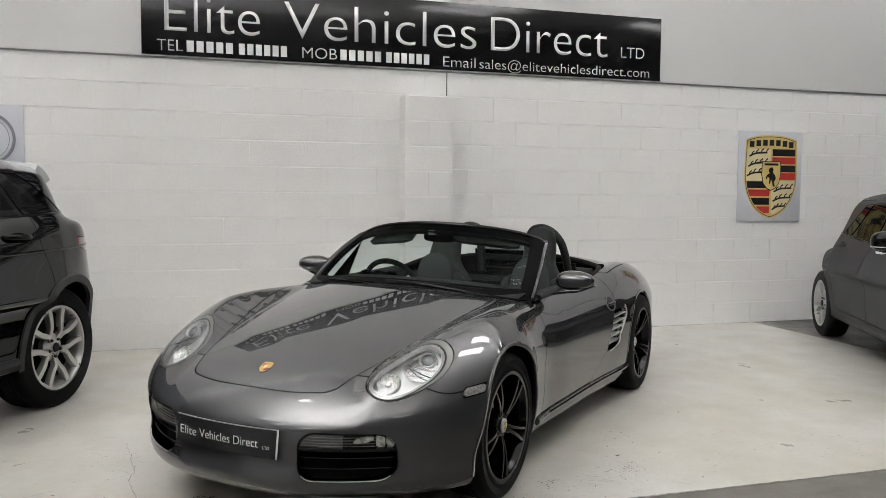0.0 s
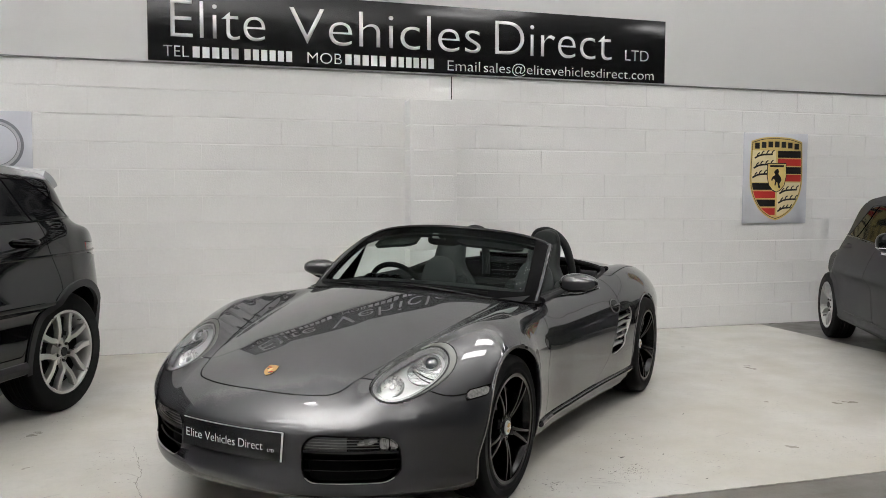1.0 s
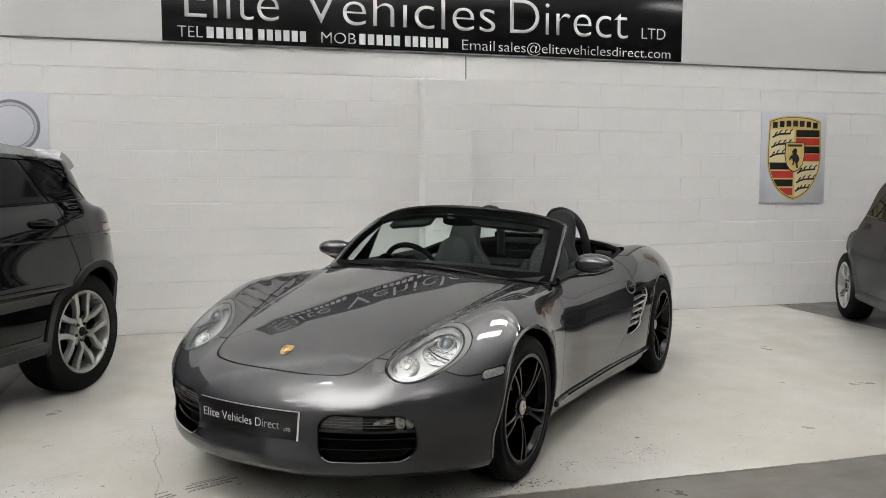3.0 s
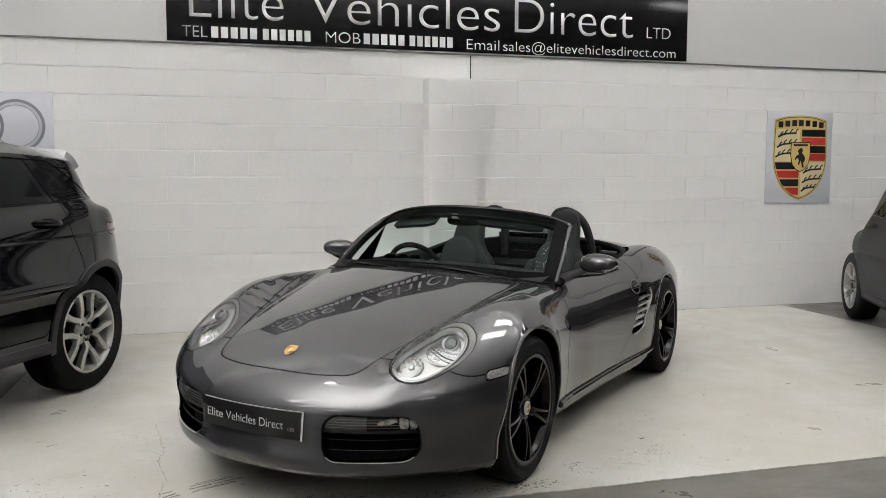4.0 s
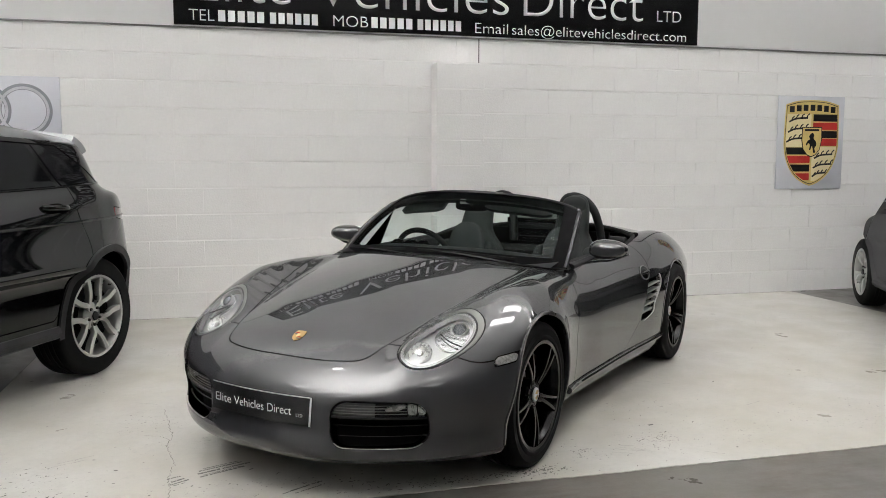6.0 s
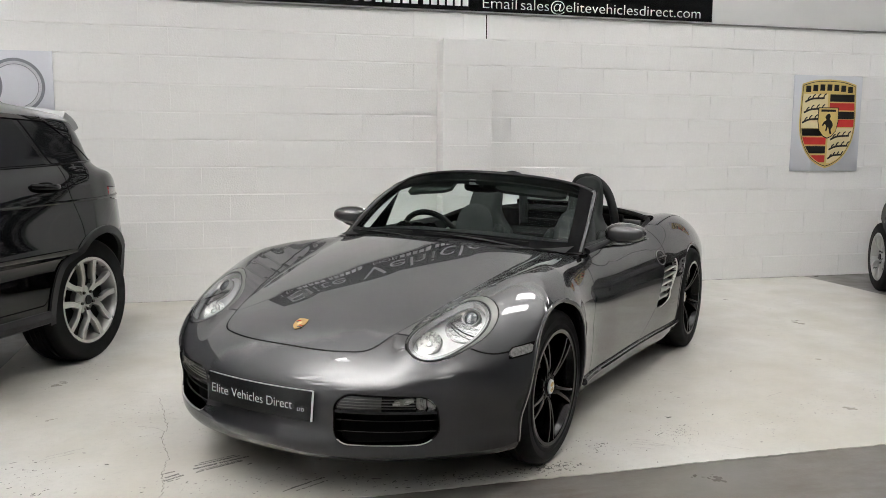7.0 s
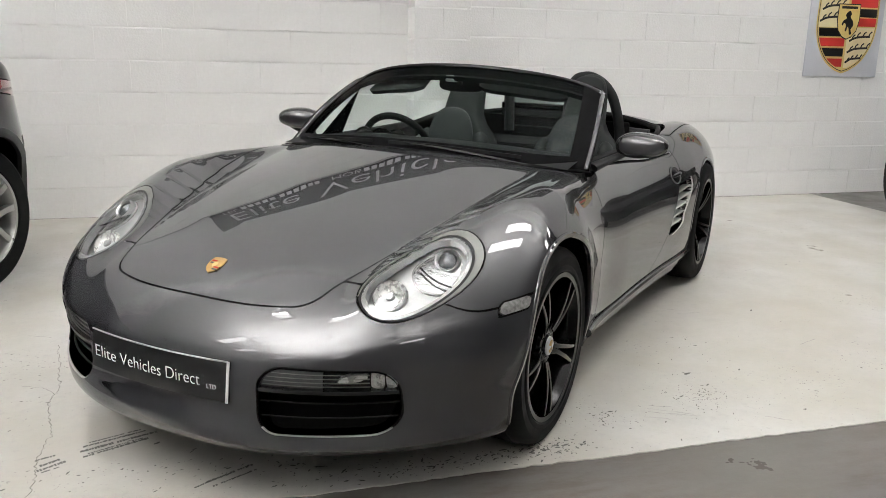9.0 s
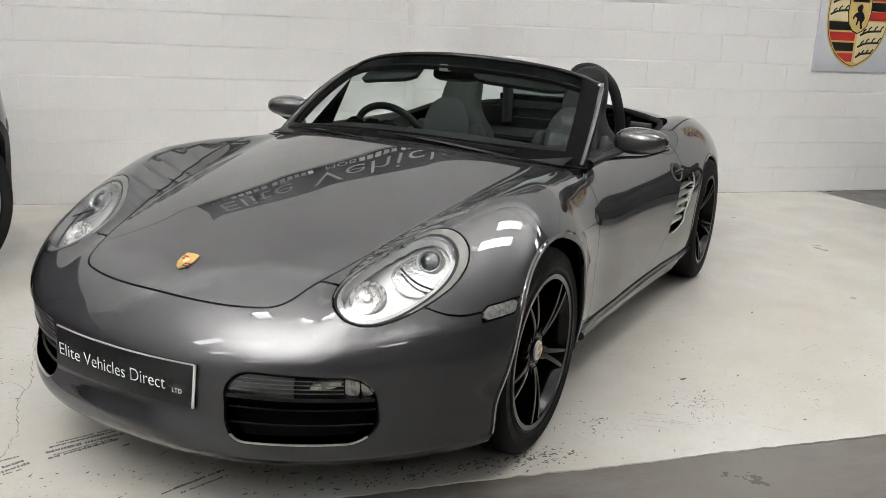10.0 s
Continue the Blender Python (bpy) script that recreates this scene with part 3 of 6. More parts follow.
def wheel_set(tyre, rim_bm, spoke_bm, rim_mat, disc_r, cap_parts):
    disc = lathe([(0.07, -0.01), (disc_r, -0.01), (disc_r, -0.035), (0.07, -0.035)], 48, "y", closed=True)
    capb = lathe([(0.0, 0.092), (0.022, 0.091), (0.030, 0.087), (0.031, 0.080)], 32, "y")
    me = mesh_of("centre_cap", capb, cap_parts)
    if len(cap_parts) > 1:
        for p in me.polygons:
            c = p.center
            if abs(c.x) < 0.013 and abs(c.z) < 0.016:
                p.material_index = 1
    return (mesh_of("tyre", tyre, RUBBER), mesh_of("rim", rim_bm, rim_mat), mesh_of("brake_disc", disc, STEEL), me, mesh_of("spoke", spoke_bm, rim_mat))


def build_roadster():
    car = thing("roadster", ROADSTER, "metallic grey two-seat roadster with its roof down, parked in the bay", "car")
    s = shell(roadster, -2.9, 0.35, 0.45, 460, 440, 80)
    g = 0.0026

    def field(fn):
        """Make a field of places from one of x, |y|, y and z."""
        return lambda v: fn(v[:, 0], np.abs(v[:, 1]), v[:, 1], v[:, 2])

    def within(f, by=g):
        return lambda v: f(v) + by

    def beyond(f, by=g):
        return lambda v: by - f(v)

    def zband(zk, half, slope=0.0, x0=0.0):
        """Two fields that bound a thin band of height."""
        return [field(lambda x, a, y, z: z + slope * (x - x0) - zk - half), field(lambda x, a, y, z: zk - half - z - slope * (x - x0))]

    arch_front = field(lambda x, a, y, z: all_of(np.hypot(x - FX - 0.12 * pos(0.36 - z) * (x > FX), z - 0.325) - 0.364, 0.45 - a))
    arch_rear = field(lambda x, a, y, z: all_of(np.hypot(x - RX, z - 0.333) - 0.354, 0.45 - a))
    cockpit = field(lambda x, a, y, z: all_of(any_of(round_box(x, y, -1.30, 0, 0.85, 0.685, 0.30), round_box(x, y, -1.87, 0, 0.505, 0.680, 0.42)), 0.6 - z))
    lamp = field(lambda x, a, y, z: all_of(egg(x, a, 0.471, 0.5905, -0.888, 0.459, 0.1905, 0.1085, 2.2), 0.42 - z))
    lens = field(lambda x, a, y, z: all_of(egg(x, a, 0.4885, 0.5855, -0.896, 0.443, 0.1705, 0.097, 2.2), 0.42 - z))
    fog = field(lambda x, a, y, z: all_of(round_box(a, z, 0.472, 0.345, 0.165, 0.088, 0.06), 0.3 - x))
    marker = field(lambda x, a, y, z: all_of(round_box(x + 0.88 * (z - 0.563), z + 0.08 * (x - 0.368), 0.368, 0.563, 0.050, 0.0155, 0.006), 0.6 - a))
    edge_of = spline((0.388, -1.55), (0.40, -1.635), (0.479, -1.757), (0.538, -1.828), (0.597, -1.888), (0.632, -1.880), (0.70, -1.80))
    edge_front = spline((0.39, -1.525), (0.418, -1.540), (0.478, -1.582), (0.53, -1.613), (0.60, -1.652), (0.64, -1.688), (0.70, -1.74))
    vent_front = field(lambda x, a, y, z: x - edge_front(z))
    vent_back = field(lambda x, a, y, z: edge_of(z) - x)
    vent_box = field(lambda x, a, y, z: all_of(z - 0.632, 0.400 - z, 0.6 - a))
    vent = lambda v: all_of(vent_front(v), vent_back(v), vent_box(v))
    hood_side = spline((0.70, 0.365), (0.625, 0.378), (0.535, 0.407), (0.38, 0.452), (0.21, 0.500), (0.017, 0.556), (-0.2, 0.610), (-0.5, 0.655))
    hood = field(lambda x, a, y, z: all_of(smax(x - (0.736 - 0.034 * (a / 0.295) ** 2.8), a - hood_side(np.clip(x, -0.6, 0.72)), 0.05), -0.49 - x, 0.4 - z))
    seam = spline((0.27, 0.589), (0.34, 0.575), (0.427, 0.564), (0.477, 0.5635), (0.506, 0.572), (0.52, 0.582))
    bumper = field(lambda x, a, y, z: any_of(0.612 - x, all_of(z - seam(np.clip(x, 0.25, 0.56)), -x)))
    door_back = spline((0.26, -1.28), (0.33, -1.40), (0.49, -1.615), (0.69, -1.73), (0.9, -1.74))
    door = field(lambda x, a, y, z: all_of(x + 0.49 + 0.40 * pos(z - 0.5), door_back(z) - x, 0.258 - z, 0.5 - a))
    lid = field(lambda x, a, y, z: all_of(round_box(x, y, -2.30, 0, 0.49, 0.728 - 0.03 * pos(-1.9 - x), 0.14), 0.6 - z))
    left, right = field(lambda x, a, y, z: -y), field(lambda x, a, y, z: y)
    holes = [beyond(f) for f in (arch_front, arch_rear, cockpit, lamp, fog, marker, vent)]

    skin("bonnet", cutout(s, within(hood), beyond(lamp)), PAINT, car)
    skin("front_bumper", cutout(s, within(bumper), beyond(hood), *holes), PAINT, car)
    for side in (left, right):
        skin("door", cutout(s, side, within(door), *holes), PAINT, car)
    skin("soft_top_cover", cutout(s, within(lid), *holes), PAINT, car)
    skin("body", cutout(s, beyond(hood), beyond(bumper), beyond(door), beyond(lid), *holes), PAINT, car, rim=0.02)
    skin("inner_shell", inset(cutout(s, *[beyond(f, 0.0) for f in (arch_front, arch_rear, cockpit, lamp, fog, vent)]), 0.014), SHADOW_BLACK, car, "matt black inner shell", rim=0)

    for side, sign_y in ((left, 1), (right, -1)):
        # head lamp
        hl = skin("headlamp", cutout(s, side, within(lens, 0.002)), LENS, car, "clear oval headlamp lens", rim=0.004)
        skin("lamp_surround", cutout(s, side, within(lamp, 0.0006), beyond(lens, 0.0035)), LAMP_RING, hl, "pale grey ring round the lens", rim=0.008)
        skin("gasket", inset(cutout(s, side, within(lamp, 0.0008), within(lens, -0.0035), beyond(lens, -0.002)), 0.003), PLASTIC, hl, "black gasket", rim=0.004)
        skin("chrome_rim", inset(cutout(s, side, within(lens, 0.0020), beyond(lens, -0.0085)), 0.005), BRIGHT, hl, "bright inner rim", rim=0.022)
        skin("reflector", inset(cutout(s, side, within(lens, 0.0020)), 0.032), REFLECTOR, hl, "satin silver reflector bowl", rim=-0.028)
        chamber = field(lambda x, a, y, z: egg(x, a, 0.440, 0.634, -0.80, 0.60, 0.088, 0.068, 2.2))
        skin("beam_chamber", inset(cutout(s, side, within(lens, 0.016), within(chamber, 0.004)), 0.029), FACET, hl, "faceted chrome beam chamber", rim=-0.001)
        skin("chamber_edge", inset(cutout(s, side, within(lens, 0.016), within(chamber, 0.0), beyond(chamber, -0.004)), 0.024), BRIGHT, hl, "thin chrome edge", rim=0.008)

        def seat_at(cx, cy, sink, ahead):
            c = np.array([cx, cy * sign_y, top_of(roadster, cx, cy * sign_y)])
            n = normals(roadster, c[None])[0]
            return Matrix.Translation(Vector(c - n * sink)) @ (Vector(n) * (1 - ahead) + Vector((ahead, 0, 0))).to_track_quat("Z", "Y").to_matrix().to_4x4()
        m = seat_at(0.403, 0.634, 0.030, 0.40)
        part("lamp_bezel", lathe([(0.038, -0.004), (0.0375, 0.012), (0.034, 0.017), (0.029, 0.014), (0.027, 0.006)], 48, "z"), BRIGHT, hl, "chrome lamp bezel", m=m)
        part("projector_lens", lathe([(0.0275, 0.006), (0.024, 0.013), (0.014, 0.018), (0.0, 0.020)], 40, "z"), BULB_GLASS, hl, "round glass projector", m=m)
        m = seat_at(0.572, 0.542, 0.030, 0.30)
        part("lamp_bezel", lathe([(0.050, -0.003), (0.049, 0.006), (0.046, 0.009), (0.042, 0.005), (0.040, 0.001), (0.037, 0.004), (0.034, 0.001), (0.028, -0.002), (0.012, -0.006)], 48, "z"), CELL, hl, "ringed chrome lamp bowl", m=m)
        part("bulb", lathe([(0.013, -0.008), (0.013, 0.002), (0.009, 0.007), (0.0, 0.009)], 24, "z"), BRIGHT, hl, "small glass bulb", m=m)
        swoosh = [Vector((px, sign_y * py, top_of(roadster, px, sign_y * py) - 0.021)) for px, py in ((0.456, 0.575), (0.470, 0.606), (0.474, 0.642), (0.460, 0.687))]
        part("lamp_divider", sweep(smooth_path(swoosh, 18), disc_section(0.0028, 8)), SMOKE_DARK, hl, "dark line across the beam chamber")

        # strip lamp and grille in the bumper
        strip = field(lambda x, a, y, z: 0.375 - z)
        fl = skin("fog_lamp", inset(cutout(s, side, within(fog, 0.004), strip), 0.006), LENS, car, "clear strip lamp over the grille", rim=0.03)
        skin("lamp_backing", inset(cutout(s, side, within(fog, 0.004), strip, field(lambda x, a, y, z: 0.47 - a)), 0.034), SMOKE_DARK, fl, "dark lamp housing", rim=0.0)
        skin("indicator", inset(cutout(s, side, within(fog, 0.004), strip, field(lambda x, a, y, z: a - 0.468)), 0.020), SMOKE, fl, "smoked ribbed indicator", rim=0.012)
        # Pale strip paints in the highlight along the lower intake edge.
        skin("intake_highlight", inset(cutout(s, side, within(fog, -0.0026), beyond(fog, 0.0004), field(lambda x, a, y, z: z - 0.272)), -0.0008), VENT_GREY, fl, "pale strip painted as the highlight under the intake", rim=0.01)
        for k in range(4):
            skin("indicator_rib", inset(cutout(s, side, within(fog, 0.006), field(lambda x, a, y, z: a - 0.575), *zband(0.3835 + 0.0115 * k, 0.0009)), 0.013), VENT_GREY, fl, "", rim=0.004)
        for a0, w0 in ((0.592, 0.0145), (0.622, 0.012)):
            skin("fog_reflector", inset(cutout(s, side, field(lambda x, a, y, z: egg(a, z, a0, 0.402, 1, 0, w0, 0.024, 5)), field(lambda x, a, y, z: 0.3 - x)), 0.014), CELL, fl, "chrome fog lamp cell", rim=0.02)
        skin("fog_reflector", inset(cutout(s, side, field(lambda x, a, y, z: egg(a, z, 0.538, 0.407, 0.97, 0.24, 0.036, 0.010, 2.2)), field(lambda x, a, y, z: 0.3 - x)), 0.014), CELL, fl, "slanted chrome fog lamp cell", rim=0.02)
        skin("lamp_bar", inset(cutout(s, side, within(fog, 0.003), *zband(0.370, 0.005)), 0.004), PLASTIC, fl, "black bar under the lamp", rim=0.03)
        gr = skin("grille", inset(cutout(s, side, within(fog, 0.003)), 0.07), SHADOW_BLACK, car, "black lower air intake", rim=-0.066)
        for zk in (0.298, 0.335):
            skin("grille_bar", inset(cutout(s, side, within(fog, 0.003), *zband(zk, 0.0012)), 0.014), BAR_GREY, gr, "", rim=0.006)
        skin("side_marker", inset(cutout(s, side, within(marker, 0.002)), -0.002), AMBER, car, "pale clear side marker lamp", rim=0.01)

        # side intake with slats
        iv = skin("side_intake", inset(cutout(s, side, within(vent, 0.001)), 0.045), SHADOW_BLACK, car, "dark side air intake", rim=-0.043)
        for k in range(5):
            skin("slat", inset(cutout(s, side, within(vent_front, 0.002), within(vent_back, 0.002), within(vent_box, 0.0), *zband(0.440 + 0.0372 * k, 0.0042, 0.05, -1.65)), 0.007), VENT_GREY, iv, "grey painted slat", rim=0.038)
        skin("intake_edge", inset(cutout(s, side, within(vent_back, -0.013), beyond(vent_back, -0.001), field(lambda x, a, y, z: all_of(z - 0.645, 0.392 - z, x + 1.54, 0.6 - a))), -0.003), VENT_GREY, iv, "pale grey rear edge", rim=0.03)
    return car


def top_of(form, x, y):
    lo, hi = 0.3, 1.4
    for _ in range(30):
        mid = (lo + hi) / 2
        if form(np.array([[x, y, mid]]))[0] < 0:
            lo = mid
        else:
            hi = mid
    return lo


BULB_GLASS = material("projector_glass", (0.10, 0.11, 0.12), 0.08, 0.3, 1.0, vary=0.05, spec=0.9)
VENT_GREY = material("pale_grey_trim", (0.46, 0.45, 0.43), 0.35, 0.3, 0.5, vary=0.06)
BAR_GREY = material("dark_grille_bar", (0.012, 0.012, 0.012), 0.5, vary=0.08, spec=0.12)
SMOKE_DARK = material("dark_lamp_housing", (0.035, 0.035, 0.036), 0.25, vary=0.1)
BRIGHT = material("bright_trim", (0.82, 0.82, 0.81), 0.18, 0.6, 0.4, vary=0.03)
FACET = material("faceted_reflector", (0.72, 0.72, 0.72), 0.17, 1.0, vary=0.10, scale=70, bump=0.5, bump_scale=70)
CELL = material("chrome_lamp_cell", (0.78, 0.78, 0.76), 0.28, 0.35, 0.5, vary=0.25, scale=60, bump=0.6, bump_scale=60)
SMOKE = material("smoked_grey_lens", (0.27, 0.27, 0.275), 0.22, 0.2, 0.8, vary=0.15, scale=40)
LAMP_RING = material("grey_lamp_ring", (0.13, 0.133, 0.122), 0.32, 0.3, 0.6, vary=0.05)
REFLECTOR = material("lamp_reflector", (0.74, 0.745, 0.745), 0.34, 1.0, 0.0, vary=0.06, scale=30, bump=0.25, bump_scale=11)
car = build_roadster()

front = wheel_set(build_tyre(0.322, 0.102, 0.238), roadster_rim(0.102, 0.238), roadster_spoke(0.102, 0.238), WHEEL_BLACK, 0.165, [SATIN, GOLD])
rear = wheel_set(build_tyre(0.329, 0.128, 0.238), roadster_rim(0.128, 0.238), roadster_spoke(0.128, 0.238), WHEEL_BLACK, 0.165, [SATIN, GOLD])
build_wheels(car, [(FX, s * 0.727, 0.320 + s * 0.727 * math.tan(radians(LEAN)), front) for s in (1, -1)] + [(RX, s * 0.752, 0.327 + s * 0.752 * math.tan(radians(LEAN)), rear) for s in (1, -1)],
             "silver cap with a gold crest")

# wheel wells and floor pan
for ax, az, r in ((FX, 0.325, 0.392), (RX, 0.333, 0.372)):
    for s in (1, -1):
        well = bmesh.new()
        n = 28
        rows = [[well.verts.new((ax + r * math.cos(a), s * yy, az + r * math.sin(a))) for yy in (0.42, 0.80)]
                for a in (math.radians(-12 + 204 * i / n) for i in range(n + 1))]
        for p, q in zip(rows, rows[1:]):
            well.faces.new((p[0], p[1], q[1], q[0]))
        well.faces.new([p[0] for p in rows])
        part("wheel_well", well, SHADOW_BLACK, car, "matt black wheel liner")
part("floor_pan", box(-3.1, 0.55, -0.60, 0.60, 0.19, 0.24, 0.01), SHADOW_BLACK, car)

# rolled lips of the wheel arches
for ax, az, r in ((FX, 0.325, 0.3645), (RX, 0.333, 0.3545)):
    for s in (1, -1):
        lip = []
        for k in range(49):
            a = radians(-22 + 224 * k / 48)
            px, pz = ax + r * math.cos(a), az + r * math.sin(a)
            px += 0.12 * max(0.36 - pz, 0) if ax == FX and px > FX else 0
            lo, hi = 0.45, 0.98
            for _ in range(22):
                mid = (lo + hi) / 2
                lo, hi = (mid, hi) if roadster(np.array([[px, mid, max(pz, 0.21)]]))[0] < 0 else (lo, mid)
            lip.append(Vector((px, s * (lo - 0.002), pz)))
        lip = [p for p in lip if p.z > 0.20]
        part("arch_lip", sweep(lip, [(-0.009, -0.010), (0.009, -0.010), (0.010, 0.000), (0.006, 0.004), (-0.006, 0.004), (-0.010, 0.000)], up=(0, 1, 0)), PAINT, car, "rolled grey wheel arch lip")

# ---- windscreen, cabin and small parts of the roadster ----
def screen_at(u, v, out=0.0):
    """A place on the windscreen: u across from -1 to 1, v from the scuttle up to the header."""
    v = v * (1 - 0.13 * abs(u) ** 9)
    x = -0.40 - 0.48 * v - 0.19 * u * u - 0.05 * u ** 6
    z = 0.855 + 0.312 * v - (0.053 + 0.012 * v) * u * u
    k = (0.022 * math.sin(math.pi * min(v, 1)) + out)
    return Vector((x + k * 0.55, u * (0.689 - 0.040 * v - 0.058 * v * v), z + k * 0.83))


def rounded(cx, cy, cz, rx, ry, rz, p=2.6, nu=28, nv=16, bm=None, fn=None):
    """A soft rounded lump, squarer as p grows."""
    bm = bm or bmesh.new()

    def sp(c):
        return math.copysign(abs(c) ** (2 / p), c)
    rows = []
    for j in range(nv + 1):
        b = -math.pi / 2 + math.pi * j / nv
        row = []
        for i in range(nu):
            a = 2 * math.pi * i / nu
            q = Vector((rx * sp(math.cos(b)) * sp(math.cos(a)), ry * sp(math.cos(b)) * sp(math.sin(a)), rz * sp(math.sin(b))))
            if fn:
                q = fn(q)
            row.append(bm.verts.new((cx + q.x, cy + q.y, cz + q.z)))
        rows.append(row)
    for p0, p1 in zip(rows, rows[1:]):
        for i in range(nu):
            k = (i + 1) % nu
            bm.faces.new((p0[i], p0[k], p1[k], p1[i]))
    bmesh.ops.remove_doubles(bm, verts=bm.verts, dist=1e-5)
    return bm


def build_cabin(car):
    glass_pane = part("windscreen", grid_mesh(lambda u, v: screen_at(2 * u - 1, v), 48, 24), SCREEN, car, "clear raked windscreen")
    edge = [screen_at(-1, t / 12, 0.001) for t in range(13)] + [screen_at(-1 + 2 * t / 40, 1, 0.001) for t in range(1, 40)] + [screen_at(1, 1 - t / 12, 0.001) for t in range(13)]
    edge = smooth_path(edge, 130)
    bar = disc_section(0.0135, 10, 0.8)
    part("windscreen_pillar", sweep(edge[:26], [(u * 1.05, v * 0.9) for u, v in bar], up=(0.6, 0, 0.8)), PAINT, car, "grey windscreen pillar")
    part("windscreen_header", sweep(edge[24:107], [(u * 0.75, v * 0.75) for u, v in bar], up=(0.6, 0, 0.8)), GLOSS_BLACK, car, "black windscreen header rail")
    part("windscreen_pillar", sweep(edge[105:], [(u * 1.05, v * 0.9) for u, v in bar], up=(0.6, 0, 0.8)), PAINT, car, "grey windscreen pillar")
    inner = [screen_at(-0.965, 0.02 + t / 12.6, -0.011) for t in range(13)] + [screen_at(-0.94 + 1.88 * t / 40, 0.955, -0.011) for t in range(1, 40)] + [screen_at(0.965, 0.97 - t / 12.6, -0.011) for t in range(13)]
    part("screen_seal", sweep(smooth_path(inner, 120), [(-0.040, -0.003), (0.040, -0.003), (0.040, 0.003), (-0.040, 0.003)], up=(0.6, 0, 0.8)), SCREEN_FRIT, glass_pane, "black band round the glass")
    part("header_lining", grid_mesh(lambda u, v: screen_at(-0.90 + 1.8 * u, 0.87 + 0.09 * v, -0.014), 24, 4, thick=0.02), SOFT_BLACK, glass_pane, "black header lining")
    part("screen_frit", grid_mesh(lambda u, v: screen_at(-0.985 + 1.97 * u, -0.01 + (0.085 + 0.05 * (2 * u - 1) ** 6) * v, 0.006), 40, 3), SCREEN_FRIT, glass_pane, "black printed band along the bottom of the glass")
    for s in (1, -1):
        part("screen_frit", grid_mesh(lambda u, v: screen_at(s * (0.915 - 0.02 * v + (0.080 + 0.02 * v) * u), 0.0 + 0.985 * v, 0.004), 4, 20), SCREEN_FRIT, glass_pane, "black printed band up the edge of the glass")
    low = [screen_at(-1 + 2 * t / 30, 0.02, -0.002) for t in range(31)]
    part("scuttle", sweep(low, [(-0.05, -0.03), (0.05, -0.014), (0.05, 0.004), (-0.05, -0.012)], up=(0.3, 0, 1)), SHADOW_BLACK, car, "black plastic scuttle under the screen")

    # sun visors, inner mirror
    for s in (1, -1):
        # The right visor is painted paler for the haze on that glass.
        part("sun_visor", grid_mesh(lambda u, v: screen_at(s * (0.22 + 0.56 * u), 0.93 - 0.21 * v * (1 - 0.25 * (2 * u - 1) ** 6), -0.035) + Vector((-0.02 - 0.03 * v, 0, 0)), 12, 6, thick=0.018),
             VISOR_HAZED if s < 0 else SOFT_BLACK, car, "folded sun visor, the right one paled for glass haze")
    mir = part("inner_mirror", rounded(-0.95, 0, 1.085, 0.016, 0.112, 0.032, 3.2), PLASTIC, car, "black rear-view mirror")
    part("mirror_stalk", sweep(smooth_path([(-0.94, 0, 1.09), (-0.91, 0, 1.112), (-0.85, 0, 1.132)], 8), disc_section(0.012, 8)), PLASTIC, mir)
    part("sensor_box", box(-0.865, -0.825, -0.022, 0.022, 1.10, 1.128, 0.006), WHITE_PLASTIC, mir, "pale sensor box behind the glass")

    # wipers
    for y0, y1 in ((-0.10, -0.60), (0.50, -0.05)):
        arm = [screen_at(y0 / 0.684, -0.03, 0.004), screen_at((y0 * 0.6 + y1 * 0.4) / 0.684, 0.0, 0.014), screen_at((y1 * 0.85 + y0 * 0.15) / 0.684, 0.03, 0.014)]
        w = part("wiper", sweep(smooth_path(arm, 10), disc_section(0.007, 8), scale=lambda t: 1.2 - 0.6 * t), GLOSS_BLACK, car, "black windscreen wiper")
        blade = [screen_at(yy / 0.684, 0.030, 0.010) for yy in np.linspace(y0 * 0.95 + y1 * 0.05, y1, 12)]
        part("wiper_blade", sweep(blade, [(-0.005, -0.006), (0.005, -0.006), (0.003, 0.007), (-0.003, 0.007)]), RUBBER, w, "black rubber blade")

    # cabin tub
    tub = bmesh.new()
    for a in ((-2.42, -0.35, -0.66, 0.66, 0.24, 0.27), (-2.44, -2.40, -0.60, 0.60, 0.26, 0.84), (-0.62, -0.56, -0.70, 0.70, 0.26, 0.80),
              (-1.95, -0.45, 0.655, 0.685, 0.26, 0.755), (-1.95, -0.45, -0.685, -0.655, 0.26, 0.755)):
        add_box(tub, *a)
    part("cabin_tub", tub, CARPET, car, "black carpeted cabin floor and sides")
    for s in (1, -1):
        lining = smooth_path([(-0.62, s * 0.655, 0.79), (-0.9, s * 0.655, 0.80), (-1.3, s * 0.655, 0.805), (-1.65, s * 0.65, 0.815)], 24)
        d = part("door_lining", sweep(lining, [(-0.035, -0.25), (0.025, -0.25), (0.03, 0.0), (0.012, 0.022), (-0.02, 0.022), (-0.04, 0.0)]), SOFT_BLACK, car, "black inner door panel")
        part("door_pull", sweep(smooth_path([(-0.85, s * 0.60, 0.66), (-0.98, s * 0.585, 0.69), (-1.12, s * 0.60, 0.68)], 12), disc_section(0.013, 8)), PLASTIC, d)
        part("quarter_glass", plate_from([(-0.68, 0.80), (-0.88, 0.80), (-1.03, 1.03)], 0.004, axis="y"), SCREEN, car, "small triangular side glass", m=pose(0, s * 0.652, 0, s * 3))

